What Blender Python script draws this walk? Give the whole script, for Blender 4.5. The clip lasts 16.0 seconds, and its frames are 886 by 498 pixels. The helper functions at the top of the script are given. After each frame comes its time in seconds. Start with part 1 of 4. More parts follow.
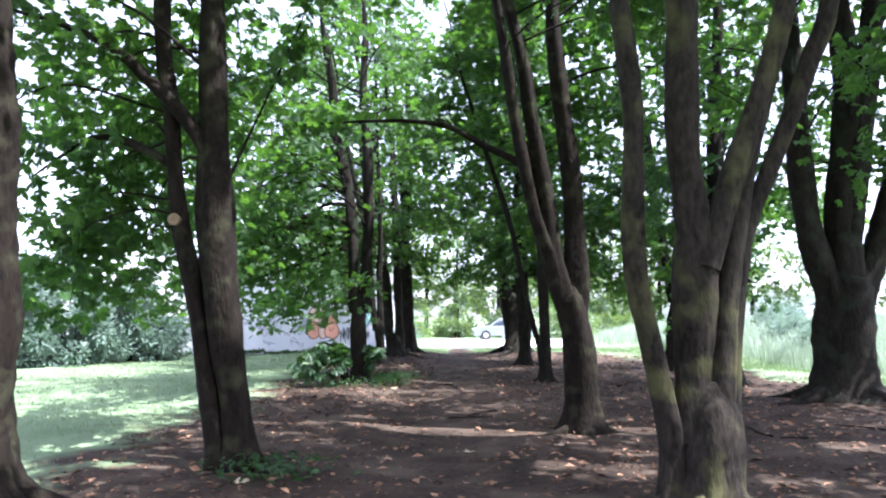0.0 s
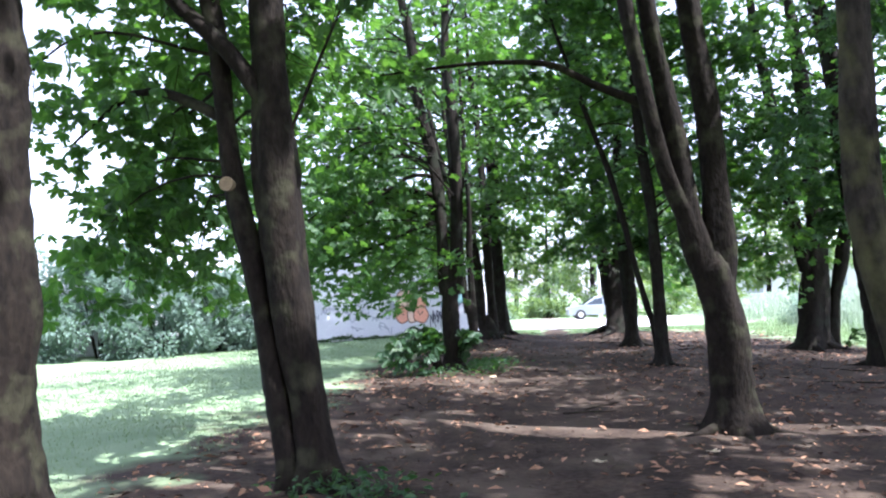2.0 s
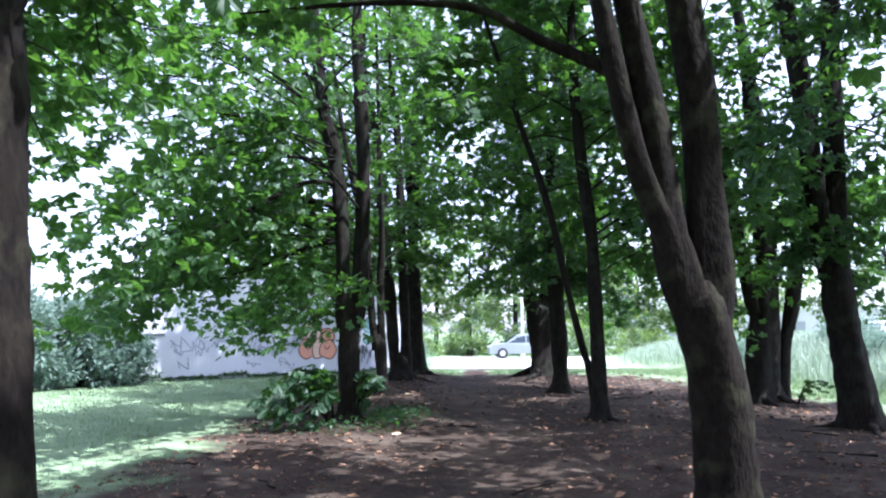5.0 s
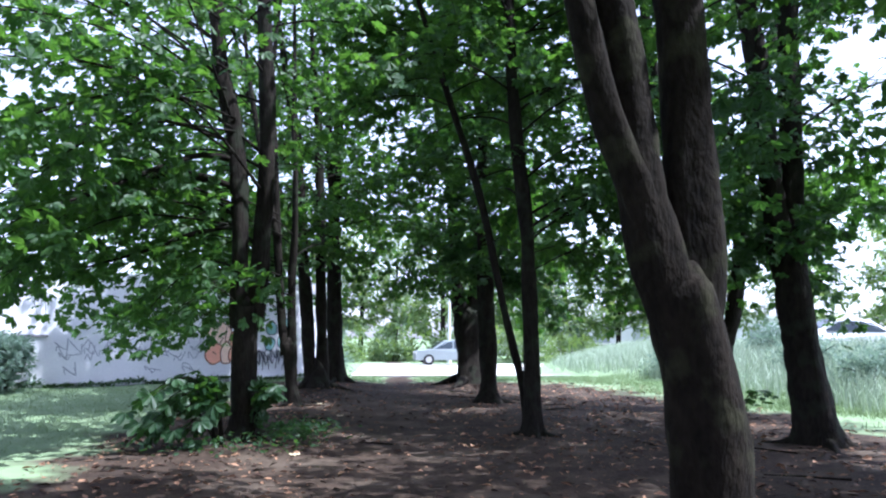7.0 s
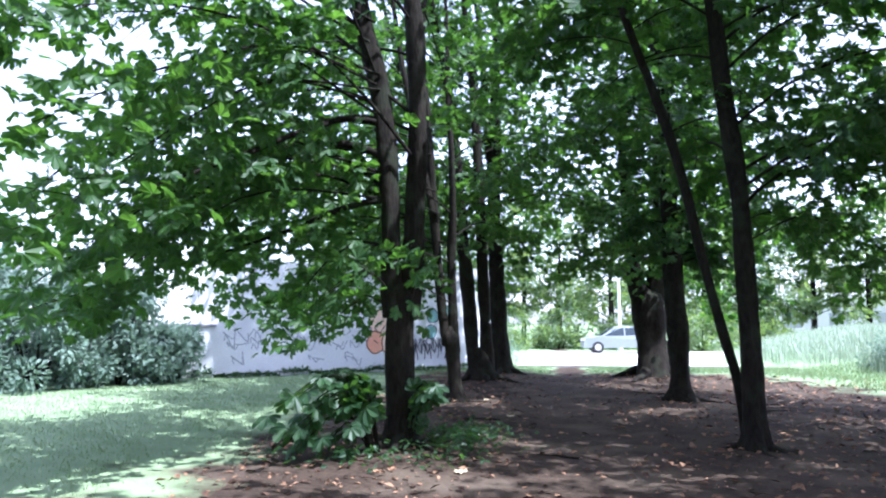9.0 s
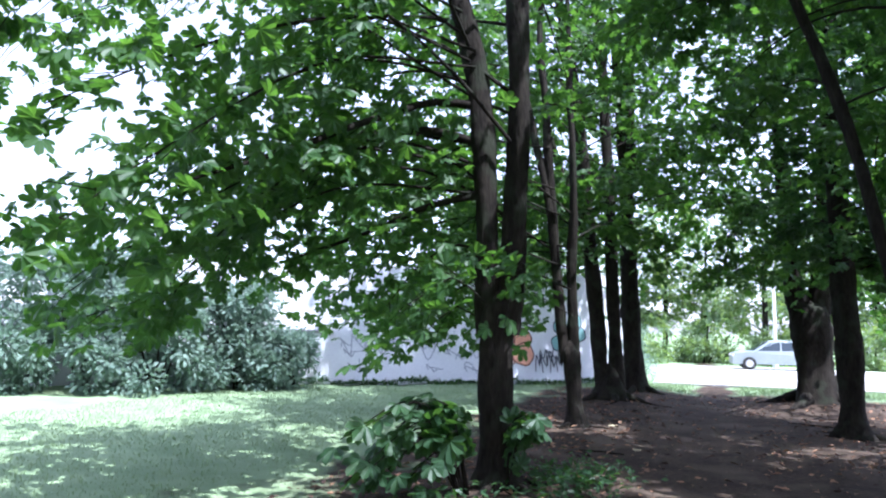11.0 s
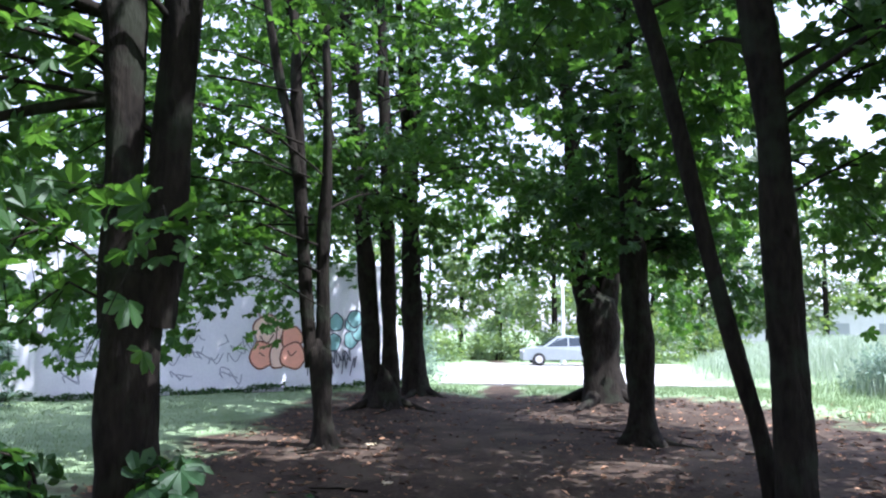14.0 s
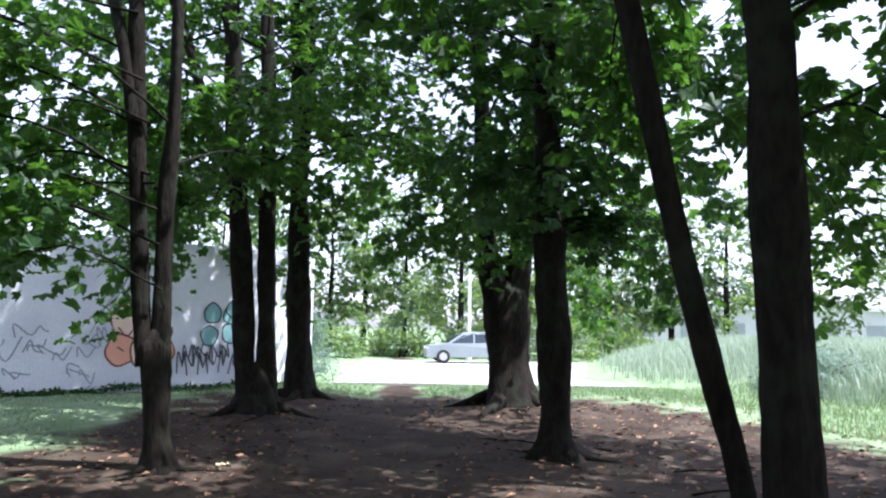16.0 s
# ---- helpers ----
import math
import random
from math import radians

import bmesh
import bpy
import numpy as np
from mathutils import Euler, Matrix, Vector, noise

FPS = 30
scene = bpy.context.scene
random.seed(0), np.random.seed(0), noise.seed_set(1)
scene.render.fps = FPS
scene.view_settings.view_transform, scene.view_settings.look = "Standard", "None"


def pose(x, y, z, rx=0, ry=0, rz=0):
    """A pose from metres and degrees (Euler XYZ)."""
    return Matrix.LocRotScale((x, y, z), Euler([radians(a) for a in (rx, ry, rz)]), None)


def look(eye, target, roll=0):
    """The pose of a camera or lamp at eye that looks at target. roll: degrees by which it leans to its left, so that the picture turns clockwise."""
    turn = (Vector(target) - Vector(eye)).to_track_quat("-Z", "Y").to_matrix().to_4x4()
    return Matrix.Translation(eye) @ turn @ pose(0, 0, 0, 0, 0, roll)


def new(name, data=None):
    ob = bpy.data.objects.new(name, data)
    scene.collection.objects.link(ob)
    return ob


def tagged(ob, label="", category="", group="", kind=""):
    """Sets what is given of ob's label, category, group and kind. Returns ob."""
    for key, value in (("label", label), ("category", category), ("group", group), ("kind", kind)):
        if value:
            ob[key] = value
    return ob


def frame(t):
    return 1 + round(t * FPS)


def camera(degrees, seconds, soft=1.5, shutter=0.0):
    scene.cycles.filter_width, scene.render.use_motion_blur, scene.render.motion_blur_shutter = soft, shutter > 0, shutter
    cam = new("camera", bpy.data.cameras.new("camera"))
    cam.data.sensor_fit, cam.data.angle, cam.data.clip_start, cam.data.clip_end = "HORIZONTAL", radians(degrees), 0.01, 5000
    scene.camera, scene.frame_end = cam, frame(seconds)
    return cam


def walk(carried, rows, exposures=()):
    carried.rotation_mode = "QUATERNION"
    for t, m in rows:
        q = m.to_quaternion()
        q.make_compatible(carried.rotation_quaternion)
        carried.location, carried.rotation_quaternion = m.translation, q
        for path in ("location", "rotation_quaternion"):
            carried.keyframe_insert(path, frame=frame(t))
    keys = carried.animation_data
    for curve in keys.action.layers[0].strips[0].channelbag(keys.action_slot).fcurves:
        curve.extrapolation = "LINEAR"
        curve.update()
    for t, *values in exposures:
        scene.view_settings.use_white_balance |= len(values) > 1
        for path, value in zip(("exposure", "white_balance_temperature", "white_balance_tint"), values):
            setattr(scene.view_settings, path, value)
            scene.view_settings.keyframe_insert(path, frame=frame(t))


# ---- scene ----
cam = camera(63.4, 16.0, soft=2.2)
PATH = [
    (0, (0.106, 0.107, 1.604), (0.076, 2.098, 1.79), -0.2),
    (0.5, (0.079, 0.559, 1.615), (-0.158, 2.541, 1.742), 0.2),
    (1, (-0.054, 0.963, 1.611), (-0.293, 2.944, 1.747), 1.4),
    (1.5, (-0.169, 1.464, 1.546), (-0.42, 3.444, 1.685), -1.6),
    (2, (-0.213, 1.806, 1.577), (-0.479, 3.783, 1.717), -1.9),
    (2.5, (-0.265, 2.227, 1.59), (-0.463, 4.212, 1.733), 0.1),
    (3, (-0.191, 2.716, 1.541), (-0.292, 4.705, 1.719), -0.1),
    (3.5, (-0.136, 3.1, 1.584), (-0.238, 5.086, 1.794), 1.7),
    (4, (-0.146, 3.6, 1.568), (-0.215, 5.586, 1.795), 3.5),
    (4.2, (-0.166, 3.758, 1.586), (-0.233, 5.745, 1.799), 2.9),
    (6.3, (-0.117, 5.916, 1.627), (-0.154, 7.898, 1.887), -2.6),
    (6.5, (-0.046, 6.005, 1.603), (-0.112, 7.987, 1.862), -1.3),
    (7, (0.023, 6.316, 1.552), (0.164, 8.296, 1.799), 0.3),
    (7.5, (0.076, 6.826, 1.522), (0.243, 8.808, 1.727), 0.4),
    (8, (0.127, 7.457, 1.641), (0.178, 9.446, 1.848), -2.2),
    (8.5, (-0.043, 7.901, 1.635), (-0.193, 9.885, 1.845), 0.5),
    (9, (-0.224, 8.276, 1.609), (-0.521, 10.243, 1.816), -0.1),
    (9.2, (-0.263, 8.432, 1.611), (-0.694, 10.373, 1.831), -1.3),
    (11.3, (0.027, 9.892, 1.762), (-0.644, 11.764, 1.974), 1.2),
    (11.5, (0.098, 9.936, 1.738), (-0.512, 11.831, 1.927), 0.5),
    (12, (0.167, 10.496, 1.753), (-0.222, 12.45, 1.934), 1.3),
    (12.5, (0.173, 11.25, 1.74), (-0.183, 13.204, 1.973), -0.1),
    (13, (0.248, 11.774, 1.699), (-0.107, 13.725, 1.958), 1.4),
    (13.5, (0.246, 12.365, 1.717), (0.102, 14.345, 1.957), 2.7),
    (14, (0.256, 12.946, 1.687), (0.103, 14.928, 1.912), 0.4),
    (14.5, (0.34, 13.479, 1.68), (0.205, 15.46, 1.917), -0.9),
    (15, (0.356, 14.071, 1.655), (0.415, 16.054, 1.904), 0.6),
    (15.5, (0.435, 14.564, 1.659), (0.552, 16.545, 1.904), -0.3),
    (16, (0.489, 14.955, 1.637), (0.586, 16.941, 1.855), 1.1),
]
walk(cam, [(t, look(eye, target, roll)) for t, eye, target, roll in PATH], [(0, 2.35, 5500, 13), (4, 2.17, 5250, 13), (7, 1.66, 5150, 11), (8.6, 2.04, 5150, 12), (12, 2.0, 5200, 12), (12.6, 2.36, 5200, 12), (13.5, 2.02, 5300, 13), (14.5, 1.88, 5400, 12), (16, 1.66, 5500, 10)])


# ---- world, sun ----
SUN = Vector((0.43, -0.15, 0.89)).normalized()
world = bpy.data.worlds.new("sky")
scene.world = world
world.use_nodes = True
wn = world.node_tree.nodes
sky = wn.new("ShaderNodeTexSky")
sky.sky_type, sky.sun_disc = "NISHITA", False
sky.sun_elevation = math.asin(SUN.z)
sky.sun_rotation = math.atan2(SUN.x, SUN.y)
sky.air_density, sky.dust_density = 1.0, 1.5
haze = wn.new("ShaderNodeHueSaturation")
haze.inputs["Saturation"].default_value = 0.35
world.node_tree.links.new(sky.outputs[0], haze.inputs["Color"])
veil = wn.new("ShaderNodeMix")
veil.data_type, veil.blend_type = "RGBA", "MULTIPLY"
veil.inputs[0].default_value = 1.0
veil_ab = [k for k in veil.inputs if k.type == "RGBA"]
veil_ab[1].default_value = (1.05, 0.97, 1.06, 1)
world.node_tree.links.new(haze.outputs[0], veil_ab[0])
world.node_tree.links.new([k for k in veil.outputs if k.type == "RGBA"][0], wn["Background"].inputs[0])
wn["Background"].inputs[1].default_value = 0.14
lamp = bpy.data.lights.new("sun", "SUN")
lamp.energy, lamp.angle, lamp.color = 4.05, radians(0.6), (1.0, 0.93, 0.84)
sun = new("sun", lamp)
sun.matrix_world = look(SUN * 60, (0, 0, 0))


# ---- materials ----
def material(name, colours, scale=4.0, rough=0.85, bump=0.3, fine=40.0, stretch=(1, 1, 1), stains=None, metal=0.0, island=0.0, each=0.0):
    """Two-scale procedural surface: colours are (dark, light); stains is a third colour in large blots."""
    m = bpy.data.materials.new(name)
    m.use_nodes = True
    nt = m.node_tree
    n, link = nt.nodes, nt.links.new
    p = n["Principled BSDF"]
    p.inputs["Roughness"].default_value = rough
    p.inputs["Metallic"].default_value = metal
    p.inputs["Specular IOR Level"].default_value = 0.15 if rough > 0.9 else 0.4
    co = n.new("ShaderNodeNewGeometry")
    mp = n.new("ShaderNodeMapping")
    mp.inputs["Scale"].default_value = stretch
    link(co.outputs["Position"], mp.inputs["Vector"])
    big, small = n.new("ShaderNodeTexNoise"), n.new("ShaderNodeTexNoise")
    for t, sc, d in ((big, scale, 4), (small, fine, 5)):
        t.inputs["Scale"].default_value, t.inputs["Detail"].default_value = sc, d
        link(mp.outputs[0], t.inputs["Vector"])
    ramp = n.new("ShaderNodeValToRGB")
    ramp.color_ramp.elements[0].position, ramp.color_ramp.elements[1].position = 0.32, 0.68
    ramp.color_ramp.elements[0].color = (*colours[0], 1)
    ramp.color_ramp.elements[1].color = (*colours[1], 1)
    addn = n.new("ShaderNodeMath")
    addn.operation = "MULTIPLY_ADD"
    addn.inputs[1].default_value = 0.5
    half = n.new("ShaderNodeMath")
    half.operation = "MULTIPLY"
    half.inputs[1].default_value = 0.5
    link(small.outputs[0], half.inputs[0])
    link(big.outputs[0], addn.inputs[0])
    link(half.outputs[0], addn.inputs[2])
    last = addn.outputs[0]
    for amount, node_name, socket in ((island, "ShaderNodeNewGeometry", "Random Per Island"), (each, "ShaderNodeObjectInfo", "Random")):
        if amount:
            ri = n.new(node_name)
            sh = n.new("ShaderNodeMapRange")
            sh.inputs["To Min"].default_value, sh.inputs["To Max"].default_value = -amount, amount
            link(ri.outputs[socket], sh.inputs["Value"])
            ad = n.new("ShaderNodeMath")
            link(sh.outputs[0], ad.inputs[0])
            link(last, ad.inputs[1])
            last = ad.outputs[0]
    link(last, ramp.inputs[0])
    col = ramp.outputs[0]
    if stains:
        st = n.new("ShaderNodeTexNoise")
        st.inputs["Scale"].default_value, st.inputs["Detail"].default_value = scale * 0.45, 6
        link(co.outputs["Position"], st.inputs["Vector"])
        sr = n.new("ShaderNodeMapRange")
        sr.inputs["From Min"].default_value, sr.inputs["From Max"].default_value = 0.52, 0.66
        link(st.outputs[0], sr.inputs["Value"])
        mx = n.new("ShaderNodeMix")
        mx.data_type = "RGBA"
        mx.inputs["B"].default_value = (*stains, 1)
        for sock in mx.inputs:
            if sock.name == "B" and sock.type == "RGBA":
                sock.default_value = (*stains, 1)
            if sock.name == "A" and sock.type == "RGBA":
                link(col, sock)
        link(sr.outputs[0], mx.inputs[0])
        col = [o for o in mx.outputs if o.type == "RGBA"][0]
    link(col, p.inputs["Base Color"])
    if bump:
        b = n.new("ShaderNodeBump")
        b.inputs["Strength"].default_value, b.inputs["Distance"].default_value = bump, 0.02
        link(small.outputs[0], b.inputs["Height"])
        link(b.outputs[0], p.inputs["Normal"])
    return m


def leafy(name, dark, light, through_light=0.45, gloss=0.5, glow=(2.5, 2.4, 0.75)):
    """Leaf blades: a waxy top and light that passes through the blade."""
    m = bpy.data.materials.new(name)
    m.use_nodes = True
    n, link = m.node_tree.nodes, m.node_tree.links.new
    p, out = n["Principled BSDF"], n["Material Output"]
    geo = n.new("ShaderNodeNewGeometry")
    ramp = n.new("ShaderNodeValToRGB")
    ramp.color_ramp.elements[0].color, ramp.color_ramp.elements[1].color = (*dark, 1), (*light, 1)
    noi = n.new("ShaderNodeTexNoise")
    noi.inputs["Scale"].default_value = 0.9
    link(geo.outputs["Position"], noi.inputs["Vector"])
    ad = n.new("ShaderNodeMath")
    ad.operation = "MULTIPLY_ADD"
    ad.inputs[1].default_value = 0.5
    link(geo.outputs["Random Per Island"], ad.inputs[0])
    sub = n.new("ShaderNodeMath")
    sub.operation = "MULTIPLY_ADD"
    sub.inputs[1].default_value, sub.inputs[2].default_value = 1.0, -0.25
    link(noi.outputs[0], sub.inputs[0])
    link(sub.outputs[0], ad.inputs[2])
    link(ad.outputs[0], ramp.inputs[0])
    link(ramp.outputs[0], p.inputs["Base Color"])
    p.inputs["Roughness"].default_value = gloss
    tr = n.new("ShaderNodeBsdfTranslucent")
    warm = n.new("ShaderNodeMix")
    warm.data_type, warm.blend_type = "RGBA", "MULTIPLY"
    warm.inputs[0].default_value = 1.0
    socks = [k for k in warm.inputs if k.type == "RGBA"]
    socks[1].default_value = (*glow, 1)
    link(ramp.outputs[0], socks[0])
    link([o for o in warm.outputs if o.type == "RGBA"][0], tr.inputs[0])
    mix = n.new("ShaderNodeMixShader")
    mix.inputs[0].default_value = through_light
    link(p.outputs[0], mix.inputs[1])
    link(tr.outputs[0], mix.inputs[2])
    link(mix.outputs[0], out.inputs["Surface"])
    return m


def plain(name, colour, rough=0.5, metal=0.0):
    return material(name, ([c * 0.88 for c in colour], [min(1, c * 1.08) for c in colour]), 6, rough, 0.05, 60, metal=metal)


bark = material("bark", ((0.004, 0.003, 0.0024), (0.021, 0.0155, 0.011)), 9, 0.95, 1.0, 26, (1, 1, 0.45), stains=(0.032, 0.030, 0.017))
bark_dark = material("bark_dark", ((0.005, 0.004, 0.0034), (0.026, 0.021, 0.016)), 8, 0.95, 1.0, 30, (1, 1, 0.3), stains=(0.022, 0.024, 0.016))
bark_mossy = material("bark_mossy", ((0.008, 0.0065, 0.005), (0.044, 0.036, 0.028)), 6, 0.95, 1.0, 24, (1, 1, 0.4), stains=(0.070, 0.068, 0.030))
cut_wood = material("cut_wood", ((0.16, 0.11, 0.06), (0.34, 0.25, 0.15)), 12, 0.8, 0.4, 70)
leaf_green = leafy("leaf_green", (0.020, 0.058, 0.020), (0.062, 0.130, 0.040), 0.5)
leaf_deep = leafy("leaf_deep", (0.015, 0.046, 0.020), (0.046, 0.10, 0.038))
# far foliage: distance haze is put into the colour as a paler green
leaf_far_hazed = leafy("leaf_far_hazed", (0.065, 0.115, 0.065), (0.16, 0.22, 0.13))
# bush leaves lighter and greyer than foliage is, with haze painted in
bush_leaf_hazed = leafy("bush_leaf_hazed", (0.12, 0.175, 0.145), (0.19, 0.25, 0.21), 0.4, 0.7, (1.5, 1.6, 1.3))
grass_blade = leafy("grass_blade", (0.15, 0.215, 0.115), (0.225, 0.295, 0.165), 0.3, 0.6, (1.4, 1.4, 0.9))
reed_blade = leafy("reed_blade", (0.25, 0.31, 0.23), (0.39, 0.45, 0.35), 0.3, 0.6, (1.2, 1.25, 1.1))
litter = material("litter", ((0.035, 0.016, 0.009), (0.30, 0.165, 0.095)), 9, 0.8, 0.3, 60, island=0.35)


def ground_material():
    """Trodden earth under the trees, lawn on either side, with a ragged seam."""
    m = material("ground", ((0.014, 0.0095, 0.0075), (0.078, 0.054, 0.039)), 1.9, 0.95, 1.0, 17, stains=(0.088, 0.066, 0.049))
    n, link = m.node_tree.nodes, m.node_tree.links.new
    p = n["Principled BSDF"]
    earth = p.inputs["Base Color"].links[0].from_socket
    geo = n.new("ShaderNodeNewGeometry")
    xyz = n.new("ShaderNodeSeparateXYZ")
    link(geo.outputs["Position"], xyz.inputs[0])

    def calc(op, a, b=0.0, c=0.0):
        k = n.new("ShaderNodeMath")
        k.operation = op
        for i, v in enumerate((a, b, c)):
            if hasattr(v, "is_output"):
                link(v, k.inputs[i])
            else:
                k.inputs[i].default_value = v
        return k.outputs[0]

    rag = n.new("ShaderNodeTexNoise")
    rag.inputs["Scale"].default_value, rag.inputs["Detail"].default_value = 0.9, 7
    link(geo.outputs["Position"], rag.inputs["Vector"])
    wob = calc("MULTIPLY_ADD", rag.outputs[0], 4.4, -2.2)
    x, y = xyz.outputs[0], xyz.outputs[1]
    left = calc("SUBTRACT", -4.1, x)
    narrow = calc("MULTIPLY", calc("MAXIMUM", calc("SUBTRACT", y, 20.0), 0.0), 0.23)
    right = calc("ADD", calc("SUBTRACT", x, 8.4), narrow)
    far = calc("MULTIPLY", calc("SUBTRACT", y, 32.2), 0.9)
    trail = calc("SUBTRACT", calc("ABSOLUTE", calc("SUBTRACT", x, 0.35)), 0.55)
    far = calc("MINIMUM", far, calc("MULTIPLY", trail, 2.0))
    edge = calc("ADD", calc("MAXIMUM", calc("MAXIMUM", left, right), far), wob)
    mr = n.new("ShaderNodeMapRange")
    mr.inputs["From Min"].default_value, mr.inputs["From Max"].default_value = -0.35, 0.55
    link(edge, mr.inputs["Value"])
    g1 = n.new("ShaderNodeTexNoise")
    g1.inputs["Scale"].default_value, g1.inputs["Detail"].default_value = 1.3, 8
    link(geo.outputs["Position"], g1.inputs["Vector"])
    gr = n.new("ShaderNodeValToRGB")
    gr.color_ramp.elements[0].position, gr.color_ramp.elements[1].position = 0.35, 0.7
    gr.color_ramp.elements[0].color, gr.color_ramp.elements[1].color = (0.17, 0.235, 0.125, 1), (0.245, 0.315, 0.18, 1)
    link(g1.outputs[0], gr.inputs[0])
    mx = n.new("ShaderNodeMix")
    mx.data_type = "RGBA"
    ab = [k for k in mx.inputs if k.type == "RGBA"]
    link(mr.outputs[0], mx.inputs[0])
    link(earth, ab[0])
    link(gr.outputs[0], ab[1])
    link([o for o in mx.outputs if o.type == "RGBA"][0], p.inputs["Base Color"])
    return m


# ---- mesh helpers ----
def mesh_from(name, verts, faces, mat, smooth=True):
    """verts (n,3), faces (m,k) arrays of one face size."""
    verts, faces = np.asarray(verts, np.float32), np.asarray(faces, np.int32)
    me = bpy.data.meshes.new(name)
    k = faces.shape[1]
    me.vertices.add(len(verts))
    me.vertices.foreach_set("co", verts.ravel())
    me.loops.add(faces.size)
    me.loops.foreach_set("vertex_index", faces.ravel())
    me.polygons.add(len(faces))
    me.polygons.foreach_set("loop_start", np.arange(0, faces.size, k, dtype=np.int32))
    me.polygons.foreach_set("use_smooth", np.full(len(faces), smooth))
    me.update(calc_edges=True)
    me.materials.append(mat)
    return me


def piece(name, me, parent, label=""):
    ob = new(name, me)
    ob.parent = parent
    if label:
        ob["label"] = label
    return ob


def part(name, bm, mat, parent, label="", smooth=False):
    me = bpy.data.meshes.new(name)
    bm.to_mesh(me)
    bm.free()
    if smooth:
        for f in me.polygons:
            f.use_smooth = True
    me.materials.append(mat)
    return piece(name, me, parent, label)


def spline(pts, step=0.12):
    """Catmull-Rom through rows (x, y, z, r), at even steps."""
    pts = np.asarray(pts, float)
    if len(pts) < 2:
        return pts
    q = np.vstack([2 * pts[0] - pts[1], pts, 2 * pts[-1] - pts[-2]])
    out = []
    for i in range(1, len(q) - 2):
        n = max(2, int(np.linalg.norm(q[i + 1][:3] - q[i][:3]) / step))
        for u in np.arange(n) / n:
            a, b, c, d = q[i - 1], q[i], q[i + 1], q[i + 2]
            out.append(0.5 * (2 * b + (c - a) * u + (2 * a - 5 * b + 4 * c - d) * u * u + (3 * b - a - 3 * c + d) * u ** 3))
    out.append(pts[-1])
    return np.array(out)


def tube(name, pts, mat, sides=14, rough=0.06, flare=False, seed=0, step=0.12):
    """A tapered round limb along pts (x, y, z, r), knobbly with bark ridges; flare: root lobes at the ground."""
    line = spline(pts, step)
    rs = np.random.RandomState(seed)
    tang = np.gradient(line[:, :3], axis=0)
    tang /= np.linalg.norm(tang, axis=1)[:, None] + 1e-9
    ref = np.array([0.0, 1.0, 0.0]) if abs(tang[0][1]) < 0.8 else np.array([1.0, 0.0, 0.0])
    th = np.linspace(0, 2 * np.pi, sides, endpoint=False)
    ph = rs.rand(6) * 6.28
    verts = []
    for i, row in enumerate(line):
        t = tang[i]
        a = np.cross(ref, t)
        a /= np.linalg.norm(a) + 1e-9
        b = np.cross(t, a)
        z = row[2]
        r = np.full(sides, max(row[3], 0.004))
        r *= 1 + rough * (np.sin(3 * th + ph[0] + 0.8 * z) + 0.7 * np.sin(5 * th + ph[1] - 1.3 * z) + 0.6 * np.sin(2 * th + ph[2] + 2.1 * z) + 0.8 * np.sin(z * 4.1 + ph[3]))
        r *= 1 + rough * 1.5 * (rs.rand(sides) - 0.5)
        if flare:
            r *= 1 + np.exp(-max(z, 0) / 0.16) * (0.22 + 0.33 * np.maximum(0, np.sin(3 * th + ph[4])) + 0.22 * np.maximum(0, np.sin(5 * th + ph[5])))
        verts.append(row[:3] + np.cos(th)[:, None] * a * r[:, None] + np.sin(th)[:, None] * b * r[:, None])
    n = len(line)
    verts = np.vstack(verts + [line[-1:, :3]])
    i, j = np.meshgrid(np.arange(n - 1), np.arange(sides), indexing="ij")
    j2 = (j + 1) % sides
    quads = np.stack([i * sides + j, i * sides + j2, (i + 1) * sides + j2, (i + 1) * sides + j], -1).reshape(-1, 4)
    cap = np.array([[(n - 1) * sides + k, (n - 1) * sides + (k + 1) % sides, n * sides, n * sides] for k in range(sides)])
    me = bpy.data.meshes.new(name)
    me.from_pydata(verts.tolist(), [], quads.tolist() + [c[:3].tolist() for c in cap])
    for f in me.polygons:
        f.use_smooth = True
    me.materials.append(mat)
    return me


def thin_tubes(name, lines, mat):
    """Many three-sided twigs in one mesh; lines: arrays of (x, y, z, r)."""
    V, F, base = [], [], 0
    th = np.array([0, 2.1, 4.2])
    for ln in lines:
        d = ln[-1, :3] - ln[0, :3]
        a = np.cross(d, (0.3, 0.2, 1.0))
        a /= np.linalg.norm(a) + 1e-9
        b = np.cross(d, a)
        b /= np.linalg.norm(b) + 1e-9
        for row in ln:
            V.append(row[:3] + row[3] * (np.cos(th)[:, None] * a + np.sin(th)[:, None] * b))
        for i in range(len(ln) - 1):
            for k in range(3):
                F.append((base + i * 3 + k, base + i * 3 + (k + 1) % 3, base + i * 3 + 3 + (k + 1) % 3, base + i * 3 + 3 + k))
        base += 3 * len(ln)
    return mesh_from(name, np.vstack(V), F, mat)


